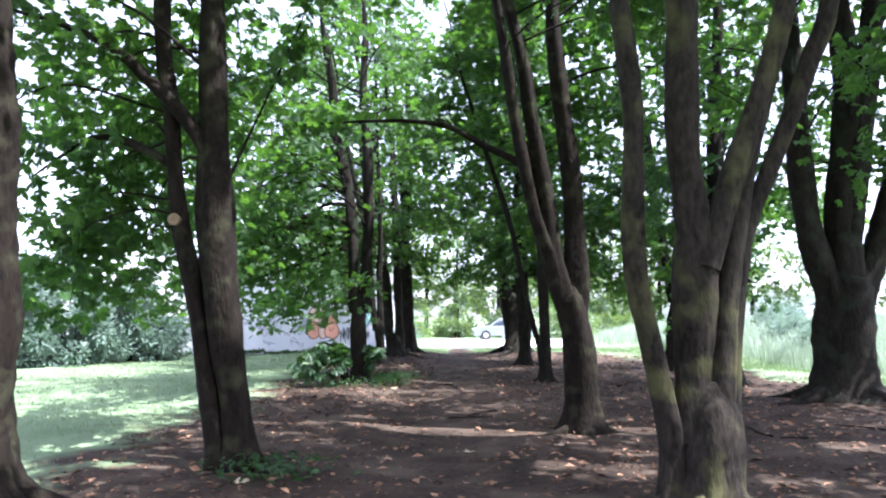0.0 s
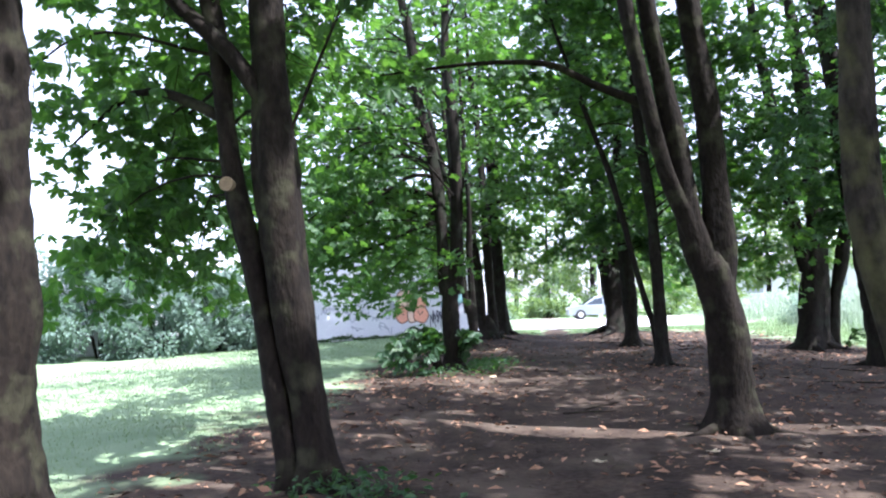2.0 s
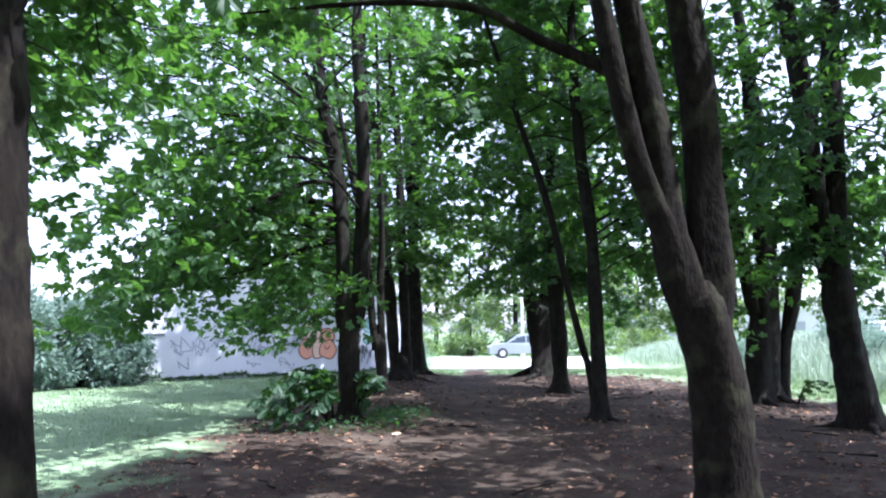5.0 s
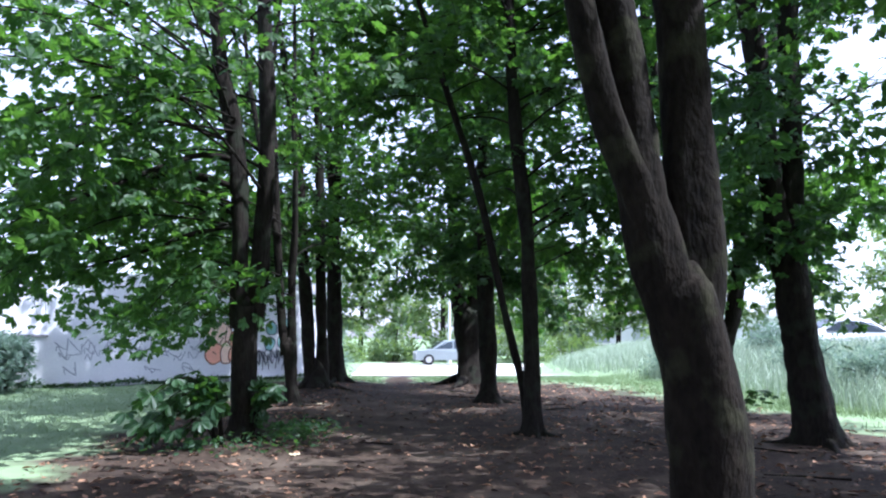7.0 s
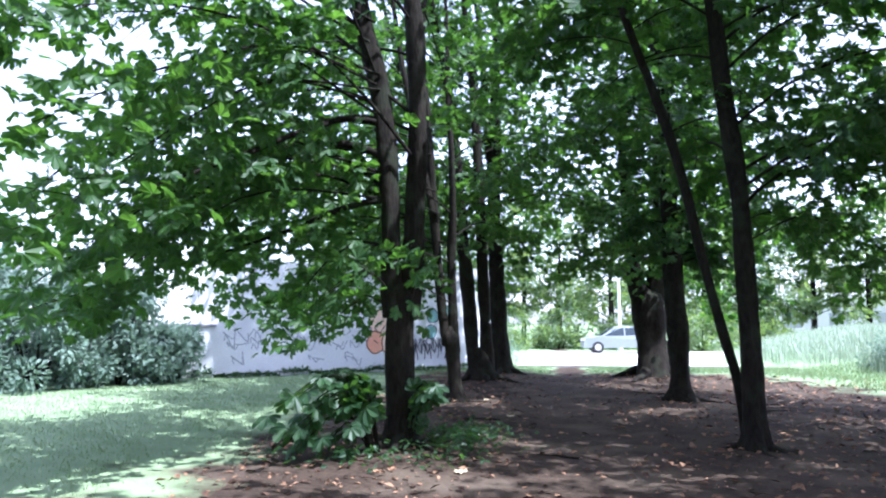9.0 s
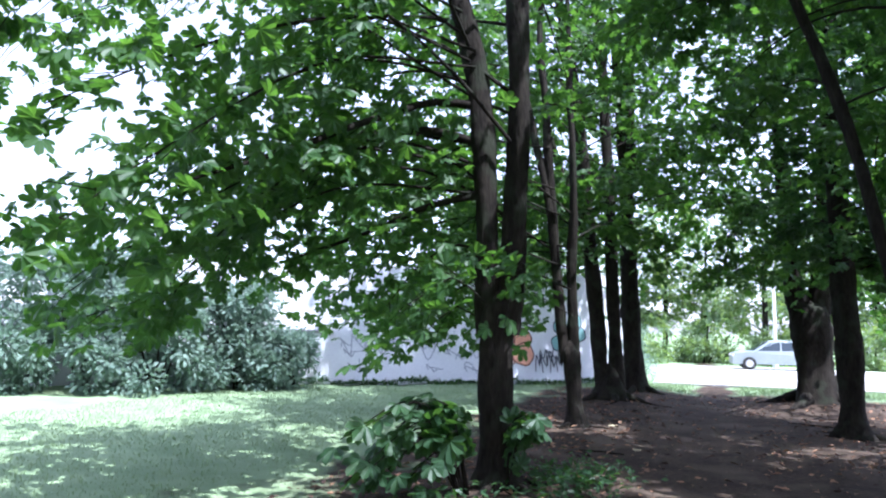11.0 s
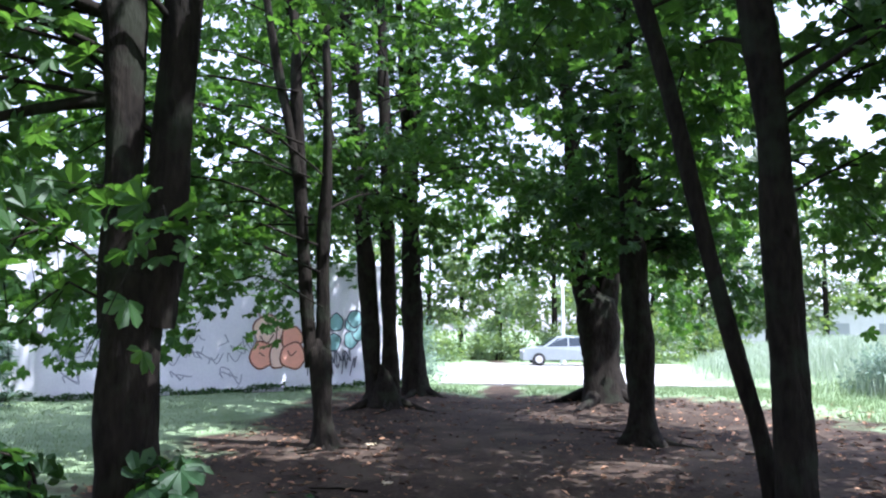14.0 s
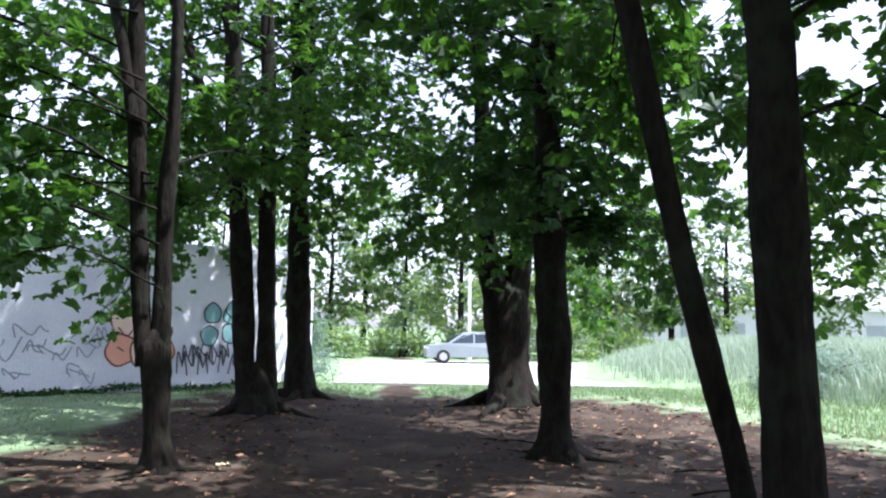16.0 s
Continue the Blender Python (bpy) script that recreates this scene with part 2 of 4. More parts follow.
def palmate():
    """One hand-shaped leaf of five leaflets, lying in xy with its stalk at the origin: 20 corners, 10 triangles."""
    V, F = [], []
    for k, deg in enumerate((-78, -38, 0, 38, 78)):
        length = (0.70, 0.92, 1.0, 0.92, 0.70)[k]
        a = radians(deg)
        f, s = np.array([np.cos(a), np.sin(a), 0]), np.array([-np.sin(a), np.cos(a), 0])
        up = np.array([0, 0, 1.0])
        V += [f * 0.03, f * length * 0.68 + s * 0.27 * length, f * length * 0.98 - up * 0.20, f * length * 0.68 - s * 0.27 * length]
        F += [(4 * k, 4 * k + 2, 4 * k + 1), (4 * k, 4 * k + 3, 4 * k + 2)]
    return np.array(V), np.array(F)


def palmate_round():
    """The same leaf with blunter, rounder leaflets: 30 corners, 20 triangles."""
    V, F = [], []
    for k, deg in enumerate((-80, -40, 0, 40, 80)):
        length = (0.68, 0.92, 1.0, 0.92, 0.68)[k]
        a = radians(deg)
        f, s, up = np.array([np.cos(a), np.sin(a), 0]), np.array([-np.sin(a), np.cos(a), 0]), np.array([0, 0, 1.0])
        V += [f * 0.03, f * length * 0.48 + s * 0.19 * length, f * length * 0.82 + s * 0.23 * length - up * 0.06, f * length - up * 0.18,
              f * length * 0.82 - s * 0.23 * length - up * 0.06, f * length * 0.48 - s * 0.19 * length]
        b = 6 * k
        F += [(b, b + 3, b + 2), (b, b + 2, b + 1), (b, b + 4, b + 3), (b, b + 5, b + 4)]
    return np.array(V), np.array(F)


def single_leaf():
    V = np.array([(0, 0, 0), (0.55, 0.26, 0.05), (1, 0, -0.12), (0.55, -0.26, 0.05)])
    return V, np.array([(0, 2, 1), (0, 3, 2)])


def leaves(name, pos, out, size, mat, shape, rs, tilt=0.45):
    """A mesh of many leaves: pos and out (the way each points) are (n,3), size (n,)."""
    V0, F0 = shape
    n = len(pos)
    up = np.array([0, 0, 1.0]) + rs.normal(0, tilt, (n, 3))
    f = out / (np.linalg.norm(out, axis=1)[:, None] + 1e-9)
    s = np.cross(up, f)
    s /= np.linalg.norm(s, axis=1)[:, None] + 1e-9
    u = np.cross(f, s)
    V = pos[:, None, :] + size[:, None, None] * (V0[None, :, 0:1] * f[:, None] + V0[None, :, 1:2] * s[:, None] + V0[None, :, 2:3] * u[:, None])
    F = F0[None] + (np.arange(n) * len(V0))[:, None, None]
    return mesh_from(name, V.reshape(-1, 3), F.reshape(-1, 3), mat, smooth=False)


# ---- gaps in the crowns through which the sun falls ----
SUN_SPOTS = [(-1.55, 11.75, 0, 0.11), (-1.3, 11.45, 0, 0.13), (-1.0, 11.2, 0, 0.15), (-0.72, 11.0, 0, 0.16), (-0.45, 10.84, 0, 0.17), (-0.2, 10.72, 0, 0.17), (0.1, 10.65, 0, 0.17),
             (0.4, 10.6, 0, 0.17), (0.7, 10.6, 0, 0.17), (1.0, 10.63, 0, 0.17), (1.3, 10.68, 0, 0.16), (1.5, 10.7, 0, 0.14), (2.5, 10.75, 0, 0.13), (2.9, 10.68, 0, 0.13), (3.4, 10.5, 0, 0.12),
             (-2.38, 7.8, 1.95, 0.14), (-2.38, 7.8, 2.2, 0.14), (1.92, 10.45, 1.4, 0.12), (1.82, 10.4, 1.86, 0.13), (2.05, 10.5, 0.8, 0.10), (2.3, 5.9, 0.4, 0.25), (2.35, 5.9, 1.6, 0.14),
             (1.3, 8.15, 0, 0.06), (1.9, 7.85, 0, 0.06), (3.4, 7.35, 0, 0.06), (4.9, 9.15, 0, 0.08)]
SUNV = np.array(SUN)


def lit_gap(p):
    hit = np.zeros(len(p), bool)
    for x, y, z, r in SUN_SPOTS:
        d = p - np.array([x, y, z])
        along = d @ SUNV
        hit |= (along > 0.3) & (np.linalg.norm(d - along[:, None] * SUNV, axis=1) < r + 0.28)
    return hit


def keep_clear(p):
    """The walked corridor under the branches, and the gaps that let the sun in."""
    walkway = (np.abs(p[:, 0] - 0.1) < 1.7) & (p[:, 2] < 2.75) & (p[:, 1] < 33)
    walkway |= (np.abs(p[:, 0]) < 1.5) & (p[:, 2] < 4.7) & (p[:, 1] < 18.5)
    walkway |= (p[:, 1] < 7.2) & (p[:, 2] < 4.3)
    walkway |= p[:, 2] < 0.9
    return ~walkway


def open_side(p, rs):
    """The crowns are thin on the side of the open lawn, which lies in the sun."""
    foot = p - SUNV * (p[:, 2:3] / SUNV[2])
    lawn = (foot[:, 0] < -4.4) & (foot[:, 0] > -16) & (foot[:, 1] > 5) & (foot[:, 1] < 38)
    share = np.clip((p[:, 2] - 4.2) / 4.5, 0, 1) * 0.55 + 0.4 * (p[:, 2] > 9.0)
    return lawn & (rs.rand(len(p)) < np.where(p[:, 1] > 20.5, share * 0.2, share))


def ok_twig(e):
    return bool(keep_clear(e[None])[0]) and not bool(lit_gap(e[None])[0])


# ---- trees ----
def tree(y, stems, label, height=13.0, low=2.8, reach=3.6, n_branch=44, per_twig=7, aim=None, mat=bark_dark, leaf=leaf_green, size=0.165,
         seed=1, limbs=(), root=True, name="tree", tops=True, shape=None, shoots=(0, 0, 0)):
    """stems: axes of (x, z, radius), the first from the ground; each goes on upwards to the crown. aim: (dx, dy) to which low branches lean."""
    rs = np.random.RandomState(seed)
    shape = shape or palmate()
    top = new(name)
    x0 = stems[0][0][0]
    top.location = (x0, y, 0)
    tagged(top, label, "tree", "avenue trees")
    shift = Matrix.Translation((-x0, -y, 0))
    axes = []
    for i, st in enumerate(stems):
        rows = [(x, y + (0.05 * ((i * 7) % 3 - 1) if i else 0.0), z, r) for x, z, r in st]
        if i == 0 or st[0][1] < 0.1:
            (xa, ya, za, ra), (xb, yb, zb, rb) = rows[0], rows[1]
            k = (za + 0.25) / max(zb - za, 0.05)
            rows.insert(0, (xa - (xb - xa) * k * 0.5, ya, -0.25, ra * 1.03))
        if i and st[0][1] > 0.1:
            x, yy, z, r = rows[0]
            rows[0] = (x, yy, z, r * 1.12)
        if i == 0 and len(stems) > 1 and len(stems[0]) <= 4:
            x, yy, z, r = rows[-1]
            rows[-1] = (x, yy, z, r * 0.94)
            rows += [(x, yy, z + 0.12, r * 0.7), (x, yy, z + 0.26, r * 0.3)]
        last = len(stems) == 1 or i > 0 or len(stems[0]) > 4
        if last and tops:
            xa, ya, za, ra = rows[-2]
            xb, yb, zb, rb = rows[-1]
            sl = (xb - xa) / max(zb - za, 0.1)
            sl = max(-0.25, min(0.25, sl))
            z, x, yy = zb, xb, yb
            dy = rs.uniform(-0.12, 0.12)
            while z < height:
                dz = 1.3
                z, x, yy = z + dz, x + sl * dz + rs.normal(0, 0.08), yy + dy * dz
                rows.append((x, yy, z, max(0.02, rb * (height + 0.6 - z) / (height + 0.6 - zb))))
            axes.append(rows)
        me = tube("trunk" if i == 0 else "limb", rows, mat, 24 if i == 0 else 18, 0.07, flare=root and (i == 0 or st[0][1] < 0.1), seed=seed * 10 + i)
        me.transform(shift)
        piece("trunk" if i == 0 else "limb", me, top)
    if root:
        r0 = stems[0][0][2]
        a0 = rs.rand() * 6.28
        for k in range(5):
            a = a0 + k * 1.257 + rs.normal(0, 0.2)
            L = r0 * rs.uniform(1.2, 2.6) + 0.15
            s = np.linspace(0, 1, 6)
            bx = x0 + np.cos(a + 0.35 * s * rs.normal()) * (r0 * 0.55 + L * s)
            by = y + np.sin(a + 0.35 * s * rs.normal()) * (r0 * 0.55 + L * s)
            bz = ground_z(bx, by) + r0 * (0.26 * (1 - s) ** 2 - 0.14 * s) + 0.012 * np.sin(9 * s)
            br = r0 * (0.24 * (1 - s) + 0.06)
            me = tube("root", np.stack([bx, by, bz, br], -1), mat, 8, 0.1, seed=seed + k, step=0.1)
            me.transform(shift)
            piece("root", me, top)
    lines, tips = [], []
    for rows in limbs:
        k = 0.42 if rows[0][3] <= 0.05 else 1.0
        lines.append((np.array([(x, yy, z, r * k) for x, yy, z, r in rows]), True))
    per = max(1, n_branch // max(1, len(axes)))
    for rows in axes:
        ax = spline(rows, 0.2)
        zz = ax[:, 2]
        az = rs.rand() * 6.28
        for b in range(per):
            u = (b + rs.rand()) / per
            z = low + (height - 0.4 - low) * u ** 0.85
            k = min(len(ax) - 1, int(np.searchsorted(zz, z)))
            if zz[k] < low - 0.3:
                continue
            p0, r0 = ax[k, :3], ax[k, 3]
            az += 2.4 + rs.normal(0, 0.5)
            d = np.array([math.cos(az), math.sin(az), 0])
            if aim is not None and rs.rand() < 0.6 and u < 0.6:
                d = d + 1.3 * np.array([aim[0], aim[1], 0])
                d /= np.linalg.norm(d)
            L = reach * (1.0 - 0.62 * u) * rs.uniform(0.7, 1.15)
            rise, drop = rs.uniform(0.45, 0.95), rs.uniform(0.45, 1.15) * (1.15 - u)
            side = np.array([-d[1], d[0], 0]) * rs.normal(0, 0.22)
            s = np.linspace(0, 1, 6)[:, None]
            path = p0 + d * L * s + side * L * s * s + np.array([0, 0, 1.0]) * L * (rise * s - drop * s * s)
            path[:, 2] = np.maximum(path[:, 2], 1.75)
            over = (np.abs(path[:, 0] - 0.1) < 1.3) & (path[:, 2] < np.where(path[:, 1] < 19, 5.4, 4.2)) & (path[:, 1] < 26)
            if keep_clear(path).sum() < 5 or over.any():
                continue
            rad = np.linspace(min(r0 * 0.22, 0.024), 0.004, 6)[:, None]
            lines.append((np.hstack([path, rad]), False))
    for k in range(shoots[0]):
        ax = spline(axes[k % len(axes)] if axes else stems[0], 0.2)
        z = rs.uniform(shoots[1], shoots[2])
        p0 = ax[min(len(ax) - 1, int(np.searchsorted(ax[:, 2], z))), :3]
        a, L = rs.rand() * 6.28, rs.uniform(0.5, 1.0)
        d = np.array([math.cos(a), math.sin(a), 0.0])
        s = np.linspace(0, 1, 4)[:, None]
        path = p0 + d * L * s + np.array([0, 0, 1.0]) * L * (0.7 * s - 0.75 * s * s)
        lines.append((np.hstack([path, np.linspace(0.014, 0.005, 4)[:, None]]), False))
    P, O, S, tw = [], [], [], []
    for ln, firm in lines:
        me = tube("branch", ln, mat, 6, 0.08, seed=rs.randint(9999), step=0.3)
        me.transform(shift)
        piece("branch", me, top)
        c = spline(ln, 0.1)[:, :3]
        L = np.linalg.norm(np.diff(c, axis=0), axis=1).sum()
        n_tw = max(4, int(L * (6.5 if firm else 6.0)))
        for t in range(n_tw):
            w = 0.22 + 0.78 * (t + rs.rand()) / n_tw
            k = min(len(c) - 2, int(w * (len(c) - 1)))
            o, g = c[k], c[k + 1] - c[k]
            g = g / (np.linalg.norm(g) + 1e-9)
            sgn = 1 if t % 2 else -1
            sd = np.array([-g[1], g[0], 0]) * sgn
            dirn = g * rs.uniform(0.3, 1.0) + sd * rs.uniform(0.4, 1.0) + np.array([0, 0, rs.normal(0.05, 0.3)])
            dirn /= np.linalg.norm(dirn) + 1e-9
            tl = rs.uniform(0.5, 1.25) * (1.15 - 0.4 * w)
            m = max(3, int(round(per_twig * (1.1 if o[2] < 5 else 1.5 if (-1.5 < x0 < 5 or y < 12) and y < 27 and o[2] > 6.2 else 0.72))))
            s = rs.uniform(0.15, 1.0, m)
            q = o + dirn * (tl * s)[:, None] + np.array([0, 0, -0.22]) * (tl * s * s)[:, None] + rs.normal(0, 0.12, (m, 3))
            P.append(q)
            O.append(dirn * 0.7 + rs.normal(0, 0.6, (m, 3)) + np.array([0, 0, -0.25]))
            S.append(size * rs.uniform(0.65, 1.2, m))
            e = o + dirn * tl + np.array([0, 0, -0.22 * tl])
            if ok_twig(e) and t % 2 == 0:
                tw.append(np.array([[*o, 0.007], [*(o + dirn * tl * 0.5), 0.005], [*e, 0.003]]))
    P, O, S = np.vstack(P), np.vstack(O), np.concatenate(S)
    ok = keep_clear(P) & ~lit_gap(P) & ~open_side(P, rs)
    me = leaves("crown", P[ok], O[ok], S[ok], leaf, shape, rs)
    me.transform(shift)
    tagged(piece("crown", me, top), kind="stuff")
    if tw:
        me = thin_tubes("twig_spray", tw, mat)
        me.transform(shift)
        tagged(piece("twig_spray", me, top), kind="stuff")
    return top


# ---- ground, road, wall ----
def bank(x, y):
    """Metres past the foot of the grassy bank that hides the road to the east."""
    return np.minimum((x - 5.6) * 0.903 + (y - 38.5) * 0.43, (x - 5.7 - 0.26 * (y - 38)) * 0.97)


def ground_z(x, y):
    """Ground height: trodden hollow along the walk, mounds at the old trunks, a bank to the east."""
    z = 0.02 * np.sin(x * 1.1 + 0.6 * y) * np.sin(y * 0.7 - 0.3 * x) + 0.012 * np.sin(x * 3.1 + y * 2.3)
    z = z - 0.05 * np.exp(-((x - 0.1) / 0.9) ** 2) * (y < 40)
    for mx, my, h, w in ((2.6, 29.3, 0.20, 1.2), (-1.8, 31.0, 0.10, 1.0), (-2.15, 28.2, 0.08, 0.9), (7.3, 13.5, 0.10, 1.0), (2.2, 6.15, 0.05, 0.8), (2.2, 10.6, -0.08, 1.8), (2.5, 18.6, -0.08, 2.0), (2.5, 24.6, -0.08, 1.5)):
        z = z + h * np.exp(-((x - mx) ** 2 + (y - my) ** 2) / w ** 2)
    k = np.clip((x - 10.0) / 6.0, 0, 1)
    z = z + 0.7 * k * k * (3 - 2 * k) * np.clip((60 - y) / 20, 0, 1)
    flat = np.clip((y - 33.5) / 1.5, 0, 1) * (x < 10)
    k = np.clip(bank(x, y) / 7.5, 0, 1)
    return np.maximum(z * (1 - flat), 0.95 * k * k * (3 - 2 * k) * np.clip((75 - y) / 15, 0, 1) - 0.05 * (k < 0.02))


def axis_steps(a, b, fine_step, reach):
    core = np.arange(a, b + 1e-6, fine_step)
    outer = np.array([2, 5, 10, 20, 40, 80, 160, 320, reach])
    return np.concatenate([a - outer[::-1], core, b + outer])


gx, gy = axis_steps(-18, 24, 0.35, 900), axis_steps(-8, 56, 0.35, 900)
GX, GY = np.meshgrid(gx, gy, indexing="ij")
GZ = ground_z(GX, GY)
ni, nj = GX.shape
ii, jj = np.meshgrid(np.arange(ni - 1), np.arange(nj - 1), indexing="ij")
quads = np.stack([ii * nj + jj, (ii + 1) * nj + jj, (ii + 1) * nj + jj + 1, ii * nj + jj + 1], -1).reshape(-1, 4)
ground = new("ground", mesh_from("ground", np.stack([GX, GY, GZ], -1).reshape(-1, 3), quads, ground_material()))
tagged(ground, "bare brown trodden earth between lawns under trees", "ground", kind="structure")


def box(bm, lo, hi, bevel=0.0, m=None):
    r = bmesh.ops.create_cube(bm, size=1.0)
    c = [(a + b) / 2 for a, b in zip(lo, hi)]
    s = [b - a for a, b in zip(lo, hi)]
    mm = Matrix.Translation(c) @ Matrix.Diagonal((*s, 1))
    bmesh.ops.transform(bm, matrix=(m @ mm) if m else mm, verts=r["verts"])
    if bevel:
        es = {e for v in r["verts"] for e in v.link_edges}
        bmesh.ops.bevel(bm, geom=list(es), offset=bevel, segments=2, affect="EDGES")


concrete = material("pale_concrete", ((0.42, 0.40, 0.38), (0.62, 0.60, 0.57)), 0.8, 0.9, 0.3, 30, stains=(0.50, 0.47, 0.43))
bm = bmesh.new()
box(bm, (-1.6, 35.6, -0.2), (70, 50.5, 0.012))
road = new("road", bpy.data.meshes.new("road"))
bm.to_mesh(road.data)
bm.free()
road.data.materials.append(concrete)
tagged(road, "pale sunlit concrete road across the avenue's end", "road", kind="structure")

kerb_stone = material("kerb_stone", ((0.28, 0.27, 0.26), (0.45, 0.44, 0.42)), 3, 0.9, 0.5, 40, each=0.15)
kerb = new("kerb")
tagged(kerb, "low worn grey concrete kerb along the road", "kerb", kind="structure")
bm = bmesh.new()
box(bm, (0, 0, -0.15), (0.98, 0.16, 0.07), 0.012)
stone = bpy.data.meshes.new("kerb_stone")
bm.to_mesh(stone)
bm.free()
stone.materials.append(kerb_stone)
for k in range(9):
    o = piece("kerb_stone", stone, kerb)
    o.location = (-1.6 + k * 1.0, 35.44, 0)

# graffiti wall, running from south-west to north-east
W0 = Vector((-11.4, 28.2, 0))
WALL = Matrix.Translation(W0) @ Matrix.Rotation(math.atan2(5.9, 7.9), 4, "Z")
plaster = material("wall_plaster", ((0.70, 0.69, 0.75), (0.84, 0.83, 0.88)), 0.9, 0.9, 0.35, 18, stains=(0.64, 0.63, 0.70))
wall = new("wall_west")
wall.matrix_world = WALL
tagged(wall, "weathered pale plastered wall covered in graffiti", "wall", kind="structure")
bm = bmesh.new()
box(bm, (-22, 0.0, -0.3), (11.6, 0.45, 3.6), 0.02)
part("wall_body", bm, plaster, wall)
bm = bmesh.new()
box(bm, (-22, -0.10, -0.3), (1.25, 0.002, 1.52), 0.015)
part("plinth", bm, plaster, wall)
bm = bmesh.new()
box(bm, (-22, -0.16, 1.52), (1.3, 0.001, 1.60), 0.012)
part("ledge", bm, material("ledge_grey", ((0.16, 0.15, 0.17), (0.30, 0.29, 0.32)), 3, 0.9, 0.3), wall, "dark grey projecting ledge")

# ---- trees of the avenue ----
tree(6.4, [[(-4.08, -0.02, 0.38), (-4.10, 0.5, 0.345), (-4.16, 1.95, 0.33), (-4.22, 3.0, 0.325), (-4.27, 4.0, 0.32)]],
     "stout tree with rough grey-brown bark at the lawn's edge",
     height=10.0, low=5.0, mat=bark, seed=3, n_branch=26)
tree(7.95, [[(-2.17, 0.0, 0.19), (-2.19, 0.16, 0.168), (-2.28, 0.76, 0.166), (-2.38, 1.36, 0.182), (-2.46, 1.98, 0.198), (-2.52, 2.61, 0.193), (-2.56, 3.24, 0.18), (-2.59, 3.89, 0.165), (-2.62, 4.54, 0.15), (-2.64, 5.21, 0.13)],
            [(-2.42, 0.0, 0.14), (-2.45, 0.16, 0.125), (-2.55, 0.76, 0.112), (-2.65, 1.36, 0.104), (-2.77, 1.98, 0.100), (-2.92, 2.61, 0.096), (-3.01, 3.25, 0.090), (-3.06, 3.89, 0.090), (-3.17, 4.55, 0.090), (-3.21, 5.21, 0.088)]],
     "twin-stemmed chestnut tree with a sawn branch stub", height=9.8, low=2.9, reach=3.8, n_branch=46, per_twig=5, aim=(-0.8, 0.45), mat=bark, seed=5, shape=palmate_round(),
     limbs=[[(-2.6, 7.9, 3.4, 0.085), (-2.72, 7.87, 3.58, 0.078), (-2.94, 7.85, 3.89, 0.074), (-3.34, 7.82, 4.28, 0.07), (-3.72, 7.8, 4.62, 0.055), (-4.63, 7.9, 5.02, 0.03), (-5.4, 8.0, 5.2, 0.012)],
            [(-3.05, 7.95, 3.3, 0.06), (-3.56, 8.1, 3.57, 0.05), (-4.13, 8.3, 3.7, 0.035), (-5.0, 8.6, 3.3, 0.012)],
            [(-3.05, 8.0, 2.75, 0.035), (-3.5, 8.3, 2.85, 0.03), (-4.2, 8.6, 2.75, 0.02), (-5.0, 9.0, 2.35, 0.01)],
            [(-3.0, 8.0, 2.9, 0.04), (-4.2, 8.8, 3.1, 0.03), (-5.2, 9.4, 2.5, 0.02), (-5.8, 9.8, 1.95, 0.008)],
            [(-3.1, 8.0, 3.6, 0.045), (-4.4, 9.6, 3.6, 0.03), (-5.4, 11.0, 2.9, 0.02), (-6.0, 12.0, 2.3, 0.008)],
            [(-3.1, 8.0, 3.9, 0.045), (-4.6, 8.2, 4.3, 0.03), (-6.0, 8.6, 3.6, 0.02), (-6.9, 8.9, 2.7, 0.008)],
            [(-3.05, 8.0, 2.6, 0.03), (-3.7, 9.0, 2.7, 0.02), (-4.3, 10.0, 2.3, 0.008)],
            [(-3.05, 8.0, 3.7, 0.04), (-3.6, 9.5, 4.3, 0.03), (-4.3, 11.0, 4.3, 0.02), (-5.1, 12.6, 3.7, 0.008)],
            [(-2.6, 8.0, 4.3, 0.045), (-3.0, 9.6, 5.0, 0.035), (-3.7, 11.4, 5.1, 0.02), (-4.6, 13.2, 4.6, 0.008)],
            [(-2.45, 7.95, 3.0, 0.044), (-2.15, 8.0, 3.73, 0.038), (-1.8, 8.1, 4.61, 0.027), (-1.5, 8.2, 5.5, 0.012)]])
